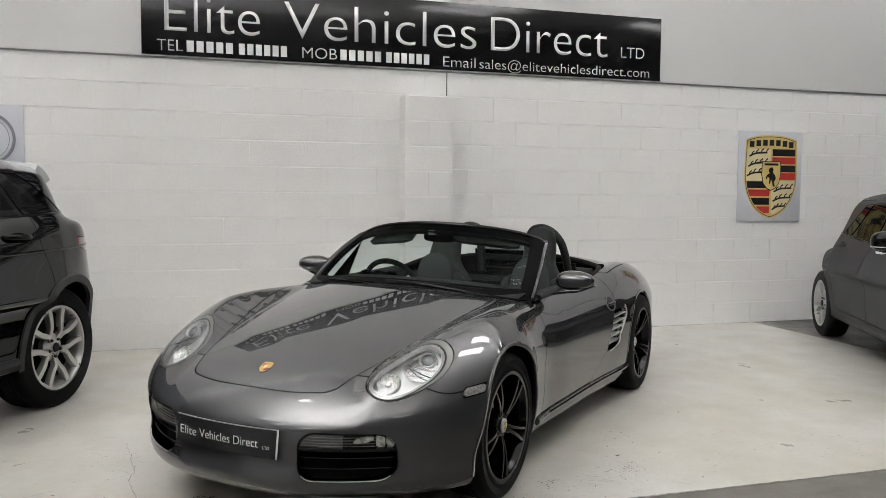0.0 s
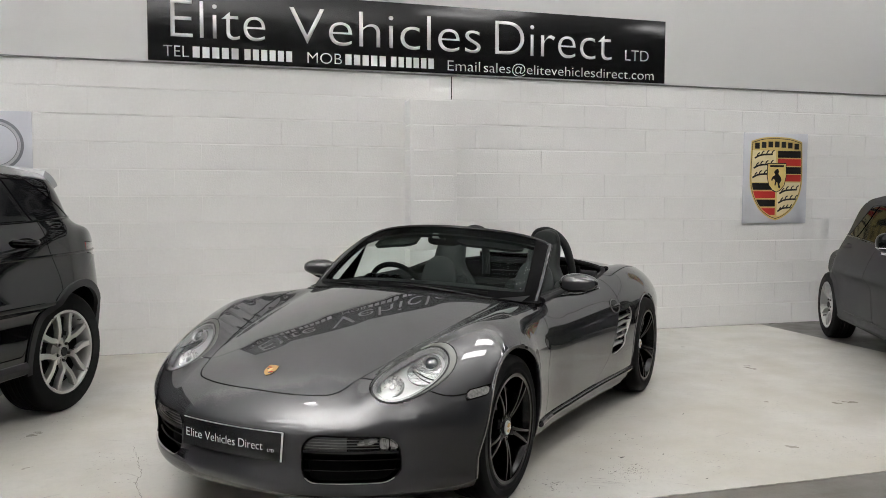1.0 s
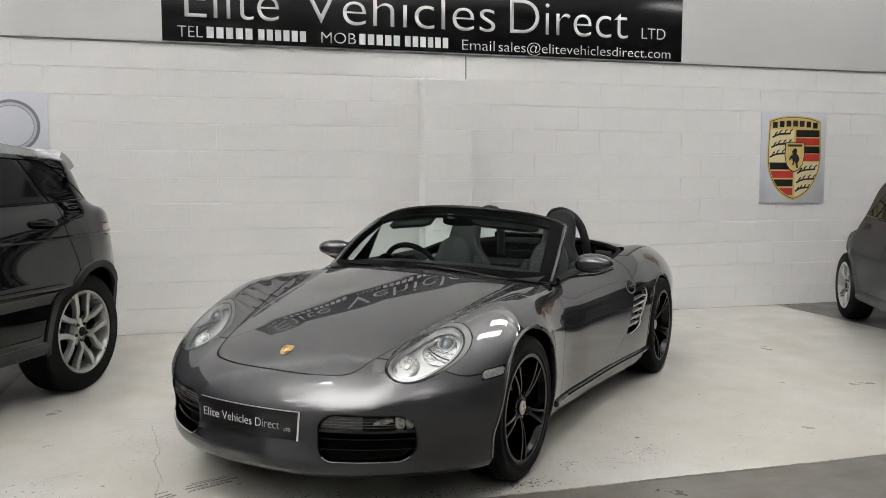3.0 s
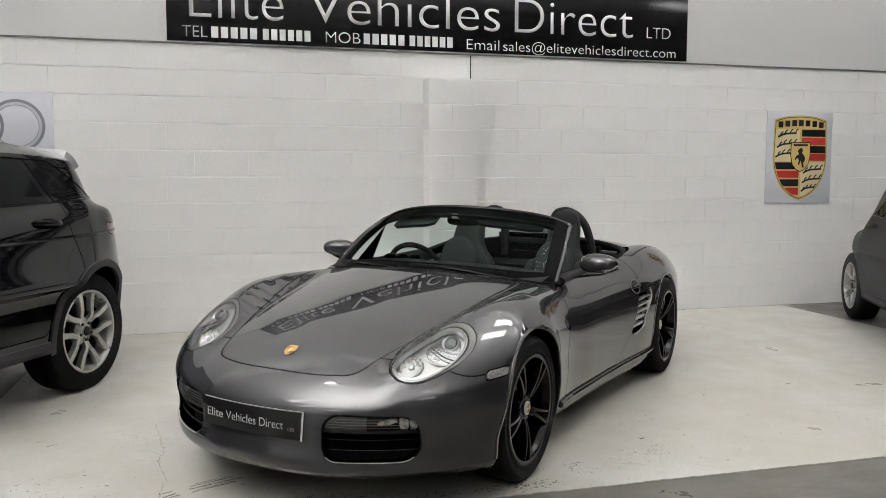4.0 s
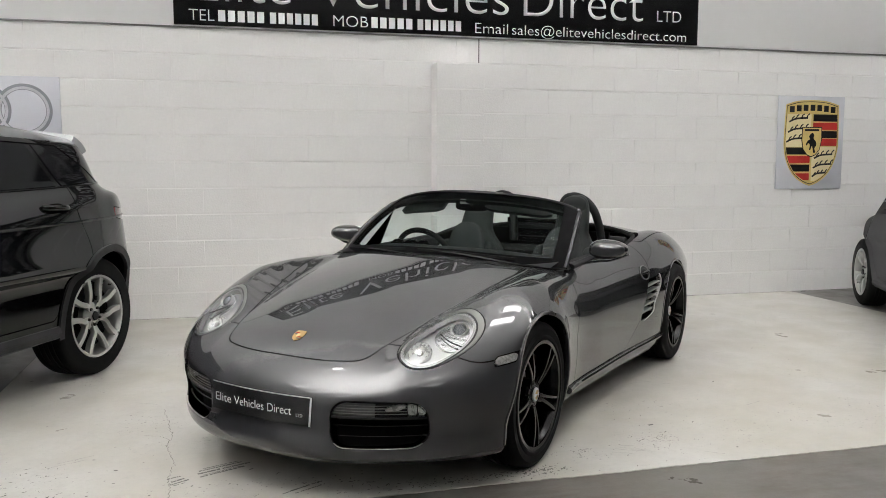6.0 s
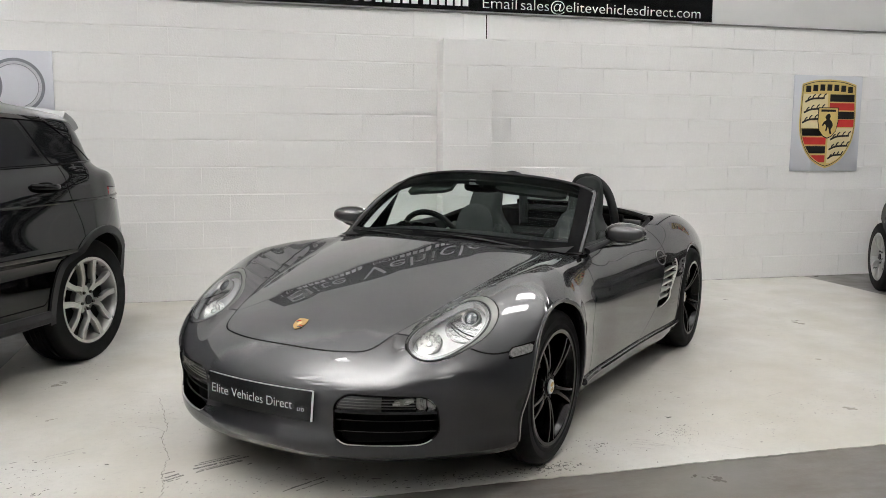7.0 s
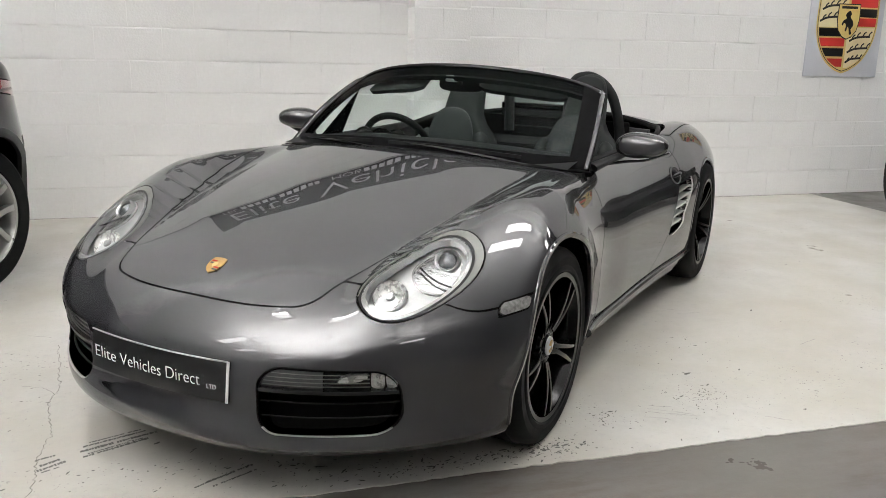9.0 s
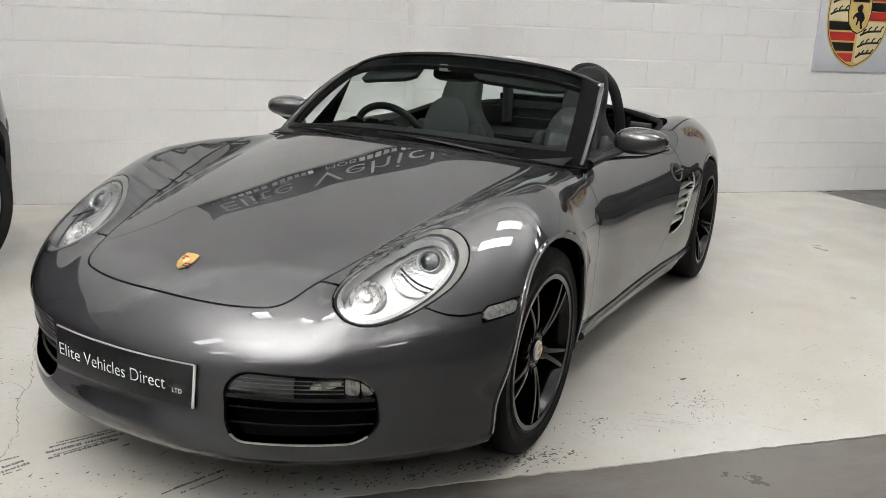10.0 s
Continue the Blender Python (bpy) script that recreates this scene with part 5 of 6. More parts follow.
def build_other(name, m, label, form, paint, roof_paint, spec):
    car = thing(name, m, label, "car", "cars beside the roadster")
    s = shell(form, 0.0, 2.7, 0.85, 190, 260, 50)
    g = 0.003

    def field(fn):
        return lambda v: fn(v[:, 0], np.abs(v[:, 1]), v[:, 1], v[:, 2])

    def within(f, by=g):
        return lambda v: f(v) + by

    def beyond(f, by=g):
        return lambda v: by - f(v)
    wb, ar, az = spec["wheelbase"], spec["arch"], spec["arch_z"]
    arches = [field(lambda x, a, y, z: all_of(np.hypot(x - 0.0, z - az) - ar, 0.45 - a)), field(lambda x, a, y, z: all_of(np.hypot(x - wb, z - az) - ar, 0.45 - a))]
    glass_low, glass_top = spec["glass_low"], spec["glass_top"]
    side_glass = field(lambda x, a, y, z: all_of(glass_low(x) - z, z - glass_top(x), 0.4 - a, x - spec["glass_front"] + 1.75 * (z - 1.05)))
    split = spec["pillar"]
    quarter = field(lambda x, a, y, z: all_of(x - split(z), spec["quarter_back"](z) - x))
    doorglass = field(lambda x, a, y, z: split(z) + 0.05 - x)
    b_pillar = field(lambda x, a, y, z: 0.03 - np.abs(x - spec["b_pillar"]))
    screen = field(lambda x, a, y, z: all_of(1.02 - z + 0.03, a - 0.62, spec["glass_front"] - 1.75 * (z - 1.05) - 0.28 - x))
    rear_glass = field(lambda x, a, y, z: all_of(spec["rear_low"] - z, a - 0.56, x - spec["rear_at"]))
    roof = field(lambda x, a, y, z: all_of(spec["roof_edge"](x) - z, -0.9 - x, x - 1.65))
    lamp = field(spec["lamp"])
    door = field(lambda x, a, y, z: all_of(spec["door_back"](z) - x, x - spec["b_pillar"] - 0.02, spec["door_low"] - z, 0.5 - a))
    front_door = field(lambda x, a, y, z: all_of(spec["b_pillar"] + 0.024 - x, x - spec["b_pillar"] - 1.05, spec["door_low"] - z, 0.5 - a))
    bump = field(lambda x, a, y, z: all_of(z - spec["bumper_z"], x + 0.40))
    left, right = field(lambda x, a, y, z: -y), field(lambda x, a, y, z: y)
    holes = [beyond(f) for f in arches + [side_glass, lamp]]
    skin("body", cutout(s, beyond(roof), beyond(door), beyond(front_door), beyond(bump), beyond(screen), beyond(rear_glass), *holes), paint, car, rim=0.02)
    skin("roof", cutout(s, within(roof), beyond(side_glass), beyond(rear_glass), beyond(screen)), roof_paint, car, spec["roof_label"])
    skin("rear_bumper", cutout(s, within(bump), *holes), spec["bumper_mat"], car, "rear bumper")
    skin("windscreen", inset(cutout(s, within(screen)), 0.003), TINTED, car, "dark windscreen")
    skin("rear_window", inset(cutout(s, within(rear_glass)), 0.003), TINTED, car, "dark rear window")
    skin("inner_shell", inset(cutout(s, *[beyond(f, 0) for f in arches]), 0.016), SHADOW_BLACK, car, "matt black inner shell", rim=0)
    for side in (left, right):
        skin("rear_door", cutout(s, side, within(door), *holes), paint, car)
        skin("front_door", cutout(s, side, within(front_door), *holes), paint, car)
        skin("tail_lamp", cutout(s, side, within(lamp)), spec["lamp_mat"], car, spec["lamp_label"])
        skin("quarter_window", inset(cutout(s, side, within(side_glass), within(quarter)), 0.004), TINTED, car, "dark tinted quarter window")
        skin("door_window", inset(cutout(s, side, within(side_glass), doorglass, field(lambda x, a, y, z: x - spec["b_pillar"] + 0.03)), 0.004), TINTED, car, "dark tinted door window")
        skin("door_window", inset(cutout(s, side, within(side_glass), field(lambda x, a, y, z: spec["b_pillar"] + 0.03 - x)), 0.004), TINTED, car, "dark tinted door window")
        skin("window_frame", inset(cutout(s, side, within(side_glass, 0.0)), 0.009), GLOSS_BLACK, car, "black window frame", rim=0)
    for ax in (0.0, wb):
        liner(car, ax, az, ar + 0.012, 0.42, spec["liner"])
    part("floor_pan", box(-0.6, wb + 0.6, -0.6, 0.6, spec["belly"] - 0.02, spec["belly"] + 0.05, 0.01), SHADOW_BLACK, car)
    return car


PINK_LENS = material("red_tail_lens", (0.30, 0.030, 0.035), 0.2, coat=1.0, vary=0.12, scale=60)
suv_spec = dict(
    wheelbase=2.66, arch=0.425, arch_z=0.372, liner=0.70, belly=0.28, glass_low=spline((-0.4, 1.222), (0.3, 1.192), (1.5, 1.165), (2.3, 1.14)),
    glass_top=lambda x: np.minimum(1.206 + 0.785 * (x + 0.20), 1.435 + 0.03 * np.clip(x, 0, 1.2)), glass_front=2.20, pillar=lambda z: 0.20 + 0.42 * (z - 1.19),
    quarter_back=lambda z: -0.6 + 0 * z, b_pillar=1.16, rear_low=1.22, rear_at=-0.42, roof_edge=lambda x: 1.455 + 0.04 * np.clip(x, 0, 1) - 0.10 * pos(-x), roof_label="silver contrast roof",
    lamp=lambda x, a, y, z: all_of(np.abs(z - 1.012 - 0.10 * (x + 0.20)) - 0.036, x + 0.165, 0.50 - a), lamp_mat=PINK_LENS, lamp_label="red wraparound tail lamp",
    door_back=spline((0.40, 0.52), (0.60, 0.33), (0.76, 0.21), (1.06, 0.215), (1.25, 0.16)), door_low=0.43, bumper_z=0.74, bumper_mat=PLASTIC)
suv = build_other("sport_utility_car", pose(-1.579, 5.739, 0, 0, 0, 244), "glossy black five-door off-roader with silver roof and alloys", suv_form, PAINT_BLACK, SILVER_PAINT, suv_spec)
other_wheels(suv, 2.66, 0.735, 0.372, 0.112, 0.256, forked_rim(0.112, 0.256), forked_spoke(0.112, 0.256, 0.345, (0.034, 0.034)), 0.096, True)


def flank(form, x, z, side=1):
    lo, hi = 0.3, 1.1
    for _ in range(24):
        mid = (lo + hi) / 2
        lo, hi = (mid, hi) if form(np.array([[x, mid, z]]))[0] < 0 else (lo, mid)
    return side * lo


def pull_handle(car, form, x, z, side, mat_, length=0.105):
    path = [Vector((x + t * length, flank(form, x + t * length, z, side) + side * (0.030 * (1 - t ** 4)), z + 0.006 * t)) for t in np.linspace(-1, 1, 13)]
    h = part("door_handle", sweep(path, disc_section(0.013, 10, 1.3)), mat_, car, "door pull handle")
    part("handle_recess", rounded(x, flank(form, x, z, side) - side * 0.002, z - 0.006, 0.075, 0.006, 0.032, 2.6), SHADOW_BLACK, h, "dark finger recess")


def flank_strip(name, car, form, xs, zs, side, r, mat_, label, push=0.0):
    path = [Vector((x, flank(form, x, zs(x), side) + side * push, zs(x))) for x in xs]
    part(name, sweep(path, disc_section(r, 8)), mat_, car, label)


for s in (1, -1):
    for hx in (0.39, 1.45):
        pull_handle(suv, suv_form, hx, 1.062 + 0.01 * (hx < 1), s, GLOSS_BLACK)
    flank_strip("shoulder_crease", suv, suv_form, np.linspace(-0.33, 2.3, 60), lambda x: 0.985 - 0.012 * x + 0.02 * (x < 0) * -x, s, 0.010, PAINT_BLACK, "raised shoulder crease", -0.004)
    flank_strip("window_trim", suv, suv_form, np.linspace(-0.25, 2.0, 40), lambda x: float(suv_spec["glass_low"](x)) - 0.008, s, 0.007, GLOSS_BLACK, "black waist trim", -0.001)
    flank_strip("sill_cladding", suv, suv_form, np.linspace(0.45, 2.2, 24), lambda x: 0.36, s, 0.045, PLASTIC, "black sill cladding", -0.02)
    arc = []
    for k in range(33):
        a = radians(-8 + 196 * k / 32)
        x, z = 0.432 * math.cos(a), 0.372 + 0.432 * math.sin(a)
        arc.append(Vector((x, flank(suv_form, x, max(z, 0.34), s), z)))
    part("arch_cladding", sweep(arc, [(-0.022, -0.012), (0.022, -0.012), (0.022, 0.012), (-0.022, 0.012)], up=(0, 1, 0)), PLASTIC, suv, "black wheel arch cladding")
spoil = grid_mesh(lambda u, v: Vector((-0.16 - 0.215 * u + 0.09 * (2 * v - 1) ** 2 * u, (2 * v - 1) * (0.60 - 0.02 * u), 1.515 - 0.045 * u - 0.035 * u ** 4 - 0.05 * (2 * v - 1) ** 2)), 8, 24, thick=0.040)
part("roof_spoiler", spoil, SILVER_PAINT, suv, "silver roof spoiler")

hatch_spec = dict(
    wheelbase=2.69, arch=0.350, arch_z=0.318, liner=0.62, belly=0.20, glass_low=spline((0.2, 1.022), (0.7, 1.0), (1.5, 0.965), (2.2, 0.95)),
    glass_top=lambda x: np.minimum(1.03 + 1.15 * (x - 0.45), 1.262 + 0.05 * np.clip(x - 0.5, 0, 0.7)), glass_front=2.12, pillar=lambda z: 0.66 + 0.55 * (z - 1.0),
    quarter_back=lambda z: -0.6 + 0 * z, b_pillar=1.30, rear_low=1.02, rear_at=-0.42, roof_edge=lambda x: 1.292 + 0.03 * np.clip(x, 0, 1) - 0.12 * pos(-x), roof_label="grey roof",
    lamp=lambda x, a, y, z: all_of(np.abs(z - 0.86) - 0.07, x + 0.50, 0.50 - a), lamp_mat=RED_LENS, lamp_label="red tail lamp",
    door_back=spline((0.30, 0.55), (0.5, 0.42), (0.75, 0.36), (1.0, 0.52), (1.1, 0.60)), door_low=0.33, bumper_z=0.62, bumper_mat=PAINT_HATCH)
hatch = build_other("hatchback", pose(6.52, 5.96, 0, 0, 0, 243.2), "metallic grey five-door hatchback parked on grey floor", hatch_form, PAINT_HATCH, PAINT_HATCH, hatch_spec)
other_wheels(hatch, 2.69, 0.745, 0.318, 0.098, 0.216, forked_rim(0.098, 0.216), forked_spoke(0.098, 0.216, 0.16, (0.026, 0.020)), 0.082, True)
for s in (1, -1):
    for hx in (0.64, 1.62):
        pull_handle(hatch, hatch_form, hx, 0.915, s, CHROME if hx > 1 else PAINT_HATCH, 0.085)
    flank_strip("window_trim", hatch, hatch_form, np.linspace(0.30, 2.0, 30), lambda x: float(hatch_spec["glass_low"](x)) - 0.010, s, 0.006, GLOSS_BLACK, "black waist trim", -0.001)
    flank_strip("sill", hatch, hatch_form, np.linspace(0.38, 2.3, 24), lambda x: 0.27, s, 0.035, PAINT_HATCH, "grey sill moulding", -0.02)
    dm = part("door_mirror", rounded(2.12, s * 0.98, 1.02, 0.075, 0.11, 0.075, 2.6), GLOSS_BLACK, hatch, "black door mirror with a bright strip")
    part("mirror_strip", rounded(2.125, s * 0.985, 0.985, 0.070, 0.105, 0.008, 2.6), CHROME, dm)
    part("mirror_foot", sweep([Vector((2.14, s * 0.80, 0.96)), Vector((2.13, s * 0.90, 0.985))], disc_section(0.025, 10)), PLASTIC, dm)

# ---- boards on the wall ----
def flat_outline(pts, n):
    return [(p.x, p.y) for p in smooth_path([(a, b, 0) for a, b in pts], n, True)]


# x right, z up on a board that faces the room (-y)
sign = thing("dealer_sign", pose(-0.419, WALL_Y - 0.018, 2.484), "long gloss black wall sign with white lettering", "sign")
part("sign_board", box(0, 4.878, -0.012, 0, 0, 0.612, 0.002), SIGN_BLACK, sign)
FRONT = -0.0125
UP = pose(0, 0, 0, 90, 0, 0)
for text, x, z, h, w in (("Elite", 0.183, 0.198, 0.340, 0.78), ("Vehicles", 1.17, 0.198, 0.340, 1.76), ("Direct", 3.076, 0.198, 0.340, 1.215), ("LTD", 4.435, 0.207, 0.112, 0.257),
                         ("TEL", 0.122, 0.036, 0.100, 0.205), ("MOB", 1.324, 0.036, 0.100, 0.305), ("Email", 2.611, 0.028, 0.100, 0.314), ("sales@elitevehiclesdirect.com", 2.964, 0.028, 0.095, 1.788)):
    lettering(text, h, w, SIGN_WHITE, pose(x, FRONT, z) @ UP, sign, "sign_lettering", 0.002)
for x, w, z, n in ((0.358, 0.40, 0.036, 5), (0.785, 0.425, 0.036, 6), (1.659, 0.39, 0.036, 5), (2.075, 0.422, 0.036, 6)):
    step = w / n
    for k in range(n):
        part("number_bar", box(x + k * step, x + (k + 0.72) * step, FRONT - 0.002, FRONT + 0.001, z, z + 0.092), SIGN_WHITE, sign)


def ring_mesh(cx, cz, r0, r1, y0, y1, n=64):
    bm = bmesh.new()
    for rr in ((r0, r1),):
        vs = [[bm.verts.new((cx + r * math.cos(2 * math.pi * i / n), y, cz + r * math.sin(2 * math.pi * i / n))) for i in range(n)] for r, y in ((rr[0], y1), (rr[0], y0), (rr[1], y0), (rr[1], y1))]
        for a, b in zip(vs, vs[1:]):
            for i in range(n):
                j = (i + 1) % n
                bm.faces.new((a[i], a[j], b[j], b[i]))
    return bm


rings = thing("ring_board", pose(-2.84, WALL_Y - 0.002, 1.515), "pale grey wall board printed with linked rings", "sign")
part("board", box(0, 1.52, -0.012, 0, 0, 0.512, 0.002), BOARD_GREY, rings)
for k in range(4):
    rg = part("printed_ring", ring_mesh(0.332 + 0.305 * k, 0.240, 0.164, 0.213, -0.0135 - 0.0004 * k, -0.0121), BOARD_DARK, rings, "dark grey ring with a paler core")
    part("ring_core", ring_mesh(0.332 + 0.305 * k, 0.240, 0.169, 0.190, -0.0141 - 0.0004 * k, -0.0121), BOARD_MID, rg, "paler inner band of the ring")

crest = thing("crest_board", pose(5.418, WALL_Y - 0.002, 1.075), "pale grey board with a gold, red and black heraldic shield", "sign")
part("board", box(0, 0.792, -0.012, 0, 0, 0.948, 0.002), BOARD_GREY, crest)
F0 = -0.0122


def shield_outline(k):
    half = [(0.0, 0.910), (0.17, 0.900), (0.315, 0.862), (0.327, 0.60), (0.325, 0.42), (0.285, 0.27), (0.20, 0.14), (0.09, 0.062), (0.0, 0.03)]
    pts = smooth_path([(a, b, 0) for a, b in half[2:]], 30)
    out = [(p.x, p.y) for p in smooth_path([(a, b, 0) for a, b in half[:3]], 8)][:-1] + [(p.x, p.y) for p in pts]
    full = out + [(-a, b) for a, b in out[::-1][1:-1]]
    cz = 0.50
    return [(0.405 + a * k, cz + (b - cz) * k) for a, b in full]


def inside_x(z, k=0.93):
    """Half width of the shield at a height."""
    o = shield_outline(k)
    best = 0.0
    for (a, b), (c, d) in zip(o, o[1:] + o[:1]):
        if (b - z) * (d - z) <= 0 and b != d:
            best = max(best, abs(a + (c - a) * (z - b) / (d - b) - 0.405))
    return best


def field(name, x0, x1, z0, z1, y, mat_, parent, label=""):
    """A stripe clipped to the shield's outline."""
    n = 10
    pts = []
    for i in range(n + 1):
        z = z0 + (z1 - z0) * i / n
        pts.append((min(x1, inside_x(z)) if x1 > 0 else x1, z))
    for i in range(n, -1, -1):
        z = z0 + (z1 - z0) * i / n
        pts.append((max(x0, -inside_x(z)) if x0 < 0 else x0, z))
    pts = [(0.405 + a, b) for a, b in pts]
    return part(name, plate_from(pts, -0.001, axis="y"), mat_, parent, label, m=pose(0, y, 0))


part("shield_edge", plate_from(shield_outline(1.0), -0.0012, axis="y"), CREST_GOLD, crest, "gold shield edge", m=pose(0, F0, 0))
part("shield_line", plate_from(shield_outline(0.965), -0.0012, axis="y"), CREST_BLACK, crest, m=pose(0, F0 - 0.0010, 0))
part("shield_ground", plate_from(shield_outline(0.95), -0.0012, axis="y"), CREST_GOLD, crest, m=pose(0, F0 - 0.0020, 0))
Y1 = F0 - 0.0034
field("quarter", -0.4, -0.012, 0.432, 0.765, Y1, CREST_CREAM, crest, "cream quarter")
field("quarter", 0.012, 0.4, 0.08, 0.432, Y1, CREST_CREAM, crest, "cream quarter")
for k, (z1, mm) in enumerate(((0.765, CREST_BLACK), (0.680, CREST_RED), (0.595, CREST_BLACK), (0.515, CREST_RED))):
    field("stripe", 0.012, 0.4, z1 - 0.072, z1, Y1 - 0.001, mm, crest)
for k, (z1, mm) in enumerate(((0.425, CREST_BLACK), (0.338, CREST_RED), (0.250, CREST_BLACK), (0.160, CREST_RED))):
    field("stripe", -0.4, -0.012, z1 - 0.072, z1, Y1 - 0.001, mm, crest)
for k in range(7):
    a = (k - 3) / 3.0
    part("letter_bar", box(0.405 + a * 0.245 - 0.028, 0.405 + a * 0.245 + 0.028, Y1 - 0.001, Y1, 0.800 - 0.018 * a * a, 0.862 - 0.018 * a * a, m=None), CREST_BLACK, crest)
for cx, cz in ((-0.165, 0.705), (-0.175, 0.60), (-0.19, 0.50), (0.15, 0.335), (0.14, 0.235), (0.105, 0.145)):
    k = 1.0 if abs(cx) > 0.11 else 0.75
    path = smooth_path([(0.405 + cx - 0.11 * k, Y1 - 0.002, cz - 0.02), (0.405 + cx - 0.03 * k, Y1 - 0.002, cz + 0.012), (0.405 + cx + 0.11 * k, Y1 - 0.002, cz + 0.022)], 14)
    an = part("antler", sweep(path, [(-0.009, -0.001), (0.009, -0.001), (0.009, 0.001), (-0.009, 0.001)], up=(0, 1, 0)), CREST_BLACK, crest, "black antler charge")
    for t in (0.25, 0.5, 0.75, 0.97):
        q = path[int(t * 14)]
        part("tine", sweep([q, q + Vector((0.012, 0, 0.028 * k)), q + Vector((0.034 * k, 0, 0.044 * k))], [(-0.006, -0.001), (0.006, -0.001), (0.006, 0.001), (-0.006, 0.001)], up=(0, 1, 0)), CREST_BLACK, an)
small = [(0.405 + a, 0.50 + b) for a, b in ((-0.118, 0.135), (0.118, 0.135), (0.122, 0.0), (0.10, -0.10), (0.05, -0.155), (0, -0.175), (-0.05, -0.155), (-0.10, -0.10), (-0.122, 0.0))]
part("centre_shield", plate_from(small, -0.0016, axis="y"), CREST_BLACK, crest, m=pose(0, Y1 - 0.0022, 0))
part("centre_ground", plate_from([(0.405 + (a - 0.405) * 0.93, 0.495 + (b - 0.495) * 0.94) for a, b in small], -0.0012, axis="y"), CREST_GOLD, crest, "gold centre shield", m=pose(0, Y1 - 0.0040, 0))
part("centre_bar", box(0.405 - 0.085, 0.405 + 0.085, Y1 - 0.0065, Y1 - 0.0050, 0.592, 0.614), CREST_BLACK, crest)
# a plain rearing shape stands for the animal on the shield
beast = flat_outline([(0.385, 0.560), (0.415, 0.575), (0.432, 0.548), (0.425, 0.520), (0.452, 0.490), (0.462, 0.452), (0.440, 0.415), (0.452, 0.378), (0.430, 0.372), (0.420, 0.412),
                      (0.405, 0.440), (0.392, 0.400), (0.378, 0.405), (0.385, 0.450), (0.362, 0.470), (0.348, 0.445), (0.338, 0.462), (0.358, 0.495), (0.385, 0.510), (0.372, 0.535)], 60)
part("charge", plate_from(beast, -0.0012, axis="y"), CREST_BLACK, crest, "plain black charge", m=pose(0, Y1 - 0.0053, 0))

# ---- wear on the painted floor ----
CRACK = material("floor_crack_dirt", (0.16, 0.152, 0.138), 0.9, vary=0.3, scale=20)
SCUFF = material("tyre_rubber_scuff", (0.115, 0.110, 0.102), 0.7, vary=0.5, scale=25, fine=90)
CHIP = material("bare_concrete_chip", (0.115, 0.11, 0.102), 0.85, vary=0.35, scale=30)
rng = random.Random(11)


def floor_ribbon(pts, width, z=0.003, jag=0.4):
    bm = bmesh.new()
    prev = None
    for i, (x, y) in enumerate(pts):
        w = width * (1 + rng.uniform(-jag, jag)) / 2
        a, b = pts[max(i - 1, 0)], pts[min(i + 1, len(pts) - 1)]
        dx, dy = b[0] - a[0], b[1] - a[1]
        n = math.hypot(dx, dy) or 1
        row = (bm.verts.new((x - dy / n * w, y + dx / n * w, z)), bm.verts.new((x + dy / n * w, y - dx / n * w, z)))
        if prev:
            bm.faces.new((prev[0], prev[1], row[1], row[0]))
        prev = row
    return bm


def wander(x0, y0, x1, y1, n, amp):
    out, ox, oy = [], 0.0, 0.0
    for i in range(n + 1):
        t = i / n
        ox, oy = ox * 0.7 + rng.uniform(-amp, amp), oy * 0.7 + rng.uniform(-amp, amp)
        out.append((x0 + (x1 - x0) * t + ox, y0 + (y1 - y0) * t + oy))
    return out


def bent(pts, step, amp):
    """A wandering line through a few (x, y) points."""
    out = []
    for (x0, y0), (x1, y1) in zip(pts, pts[1:]):
        out += wander(x0, y0, x1, y1, max(int(math.hypot(x1 - x0, y1 - y0) / step), 2), amp)[:-1]
    return out + [pts[-1]]


def wear(name, pts, width, mat_, label, category, group, z=0.0030, jag=0.6):
    tagged(part(name, floor_ribbon(pts, width, z, jag), mat_), label, category, group, "structure")


# the crack runs from the front edge of the bay back beside the off-roader
wear("floor_crack", bent([(-0.245, 3.03), (-0.247, 3.21), (-0.258, 3.43), (-0.248, 3.57), (-0.268, 3.70), (-0.292, 3.83), (-0.286, 3.92), (-0.292, 4.04), (-0.32, 4.22), (-0.36, 4.45)], 0.011, 0.006),
     0.0021, CRACK, "thin dark crack in the white floor paint", "crack", "floor cracks")
wear("floor_crack", bent([(-0.286, 3.92), (-0.345, 3.99), (-0.42, 4.03)], 0.012, 0.005), 0.0016, CRACK, "thin dark crack in the white floor paint", "crack", "floor cracks")
# ribbed tyre marks: streaks that are rows of short bars
def ribbed_mark(x0, y0, x1, y1, width):
    bm = bmesh.new()
    length = math.hypot(x1 - x0, y1 - y0)
    ux, uy = (x1 - x0) / length, (y1 - y0) / length
    n = int(length / 0.0085)
    for k in range(n):
        if rng.random() < 0.06:
            continue
        a, b = 0.0085 * k, 0.0085 * k + rng.uniform(0.0055, 0.0088)
        w = width * rng.uniform(0.8, 1.5) / 2
        o = rng.gauss(0, 0.0006)
        bm.faces.new([bm.verts.new((x0 + ux * t - uy * (v + o), y0 + uy * t + ux * (v + o), 0.0028)) for t, v in ((a, -w), (b, -w), (b + 0.002, w), (a + 0.002, w))])
    tagged(part("tyre_mark", bm, SCUFF, smooth=False), "dark ribbed tyre mark on the white floor", "tyre mark", "tyre marks", "structure")


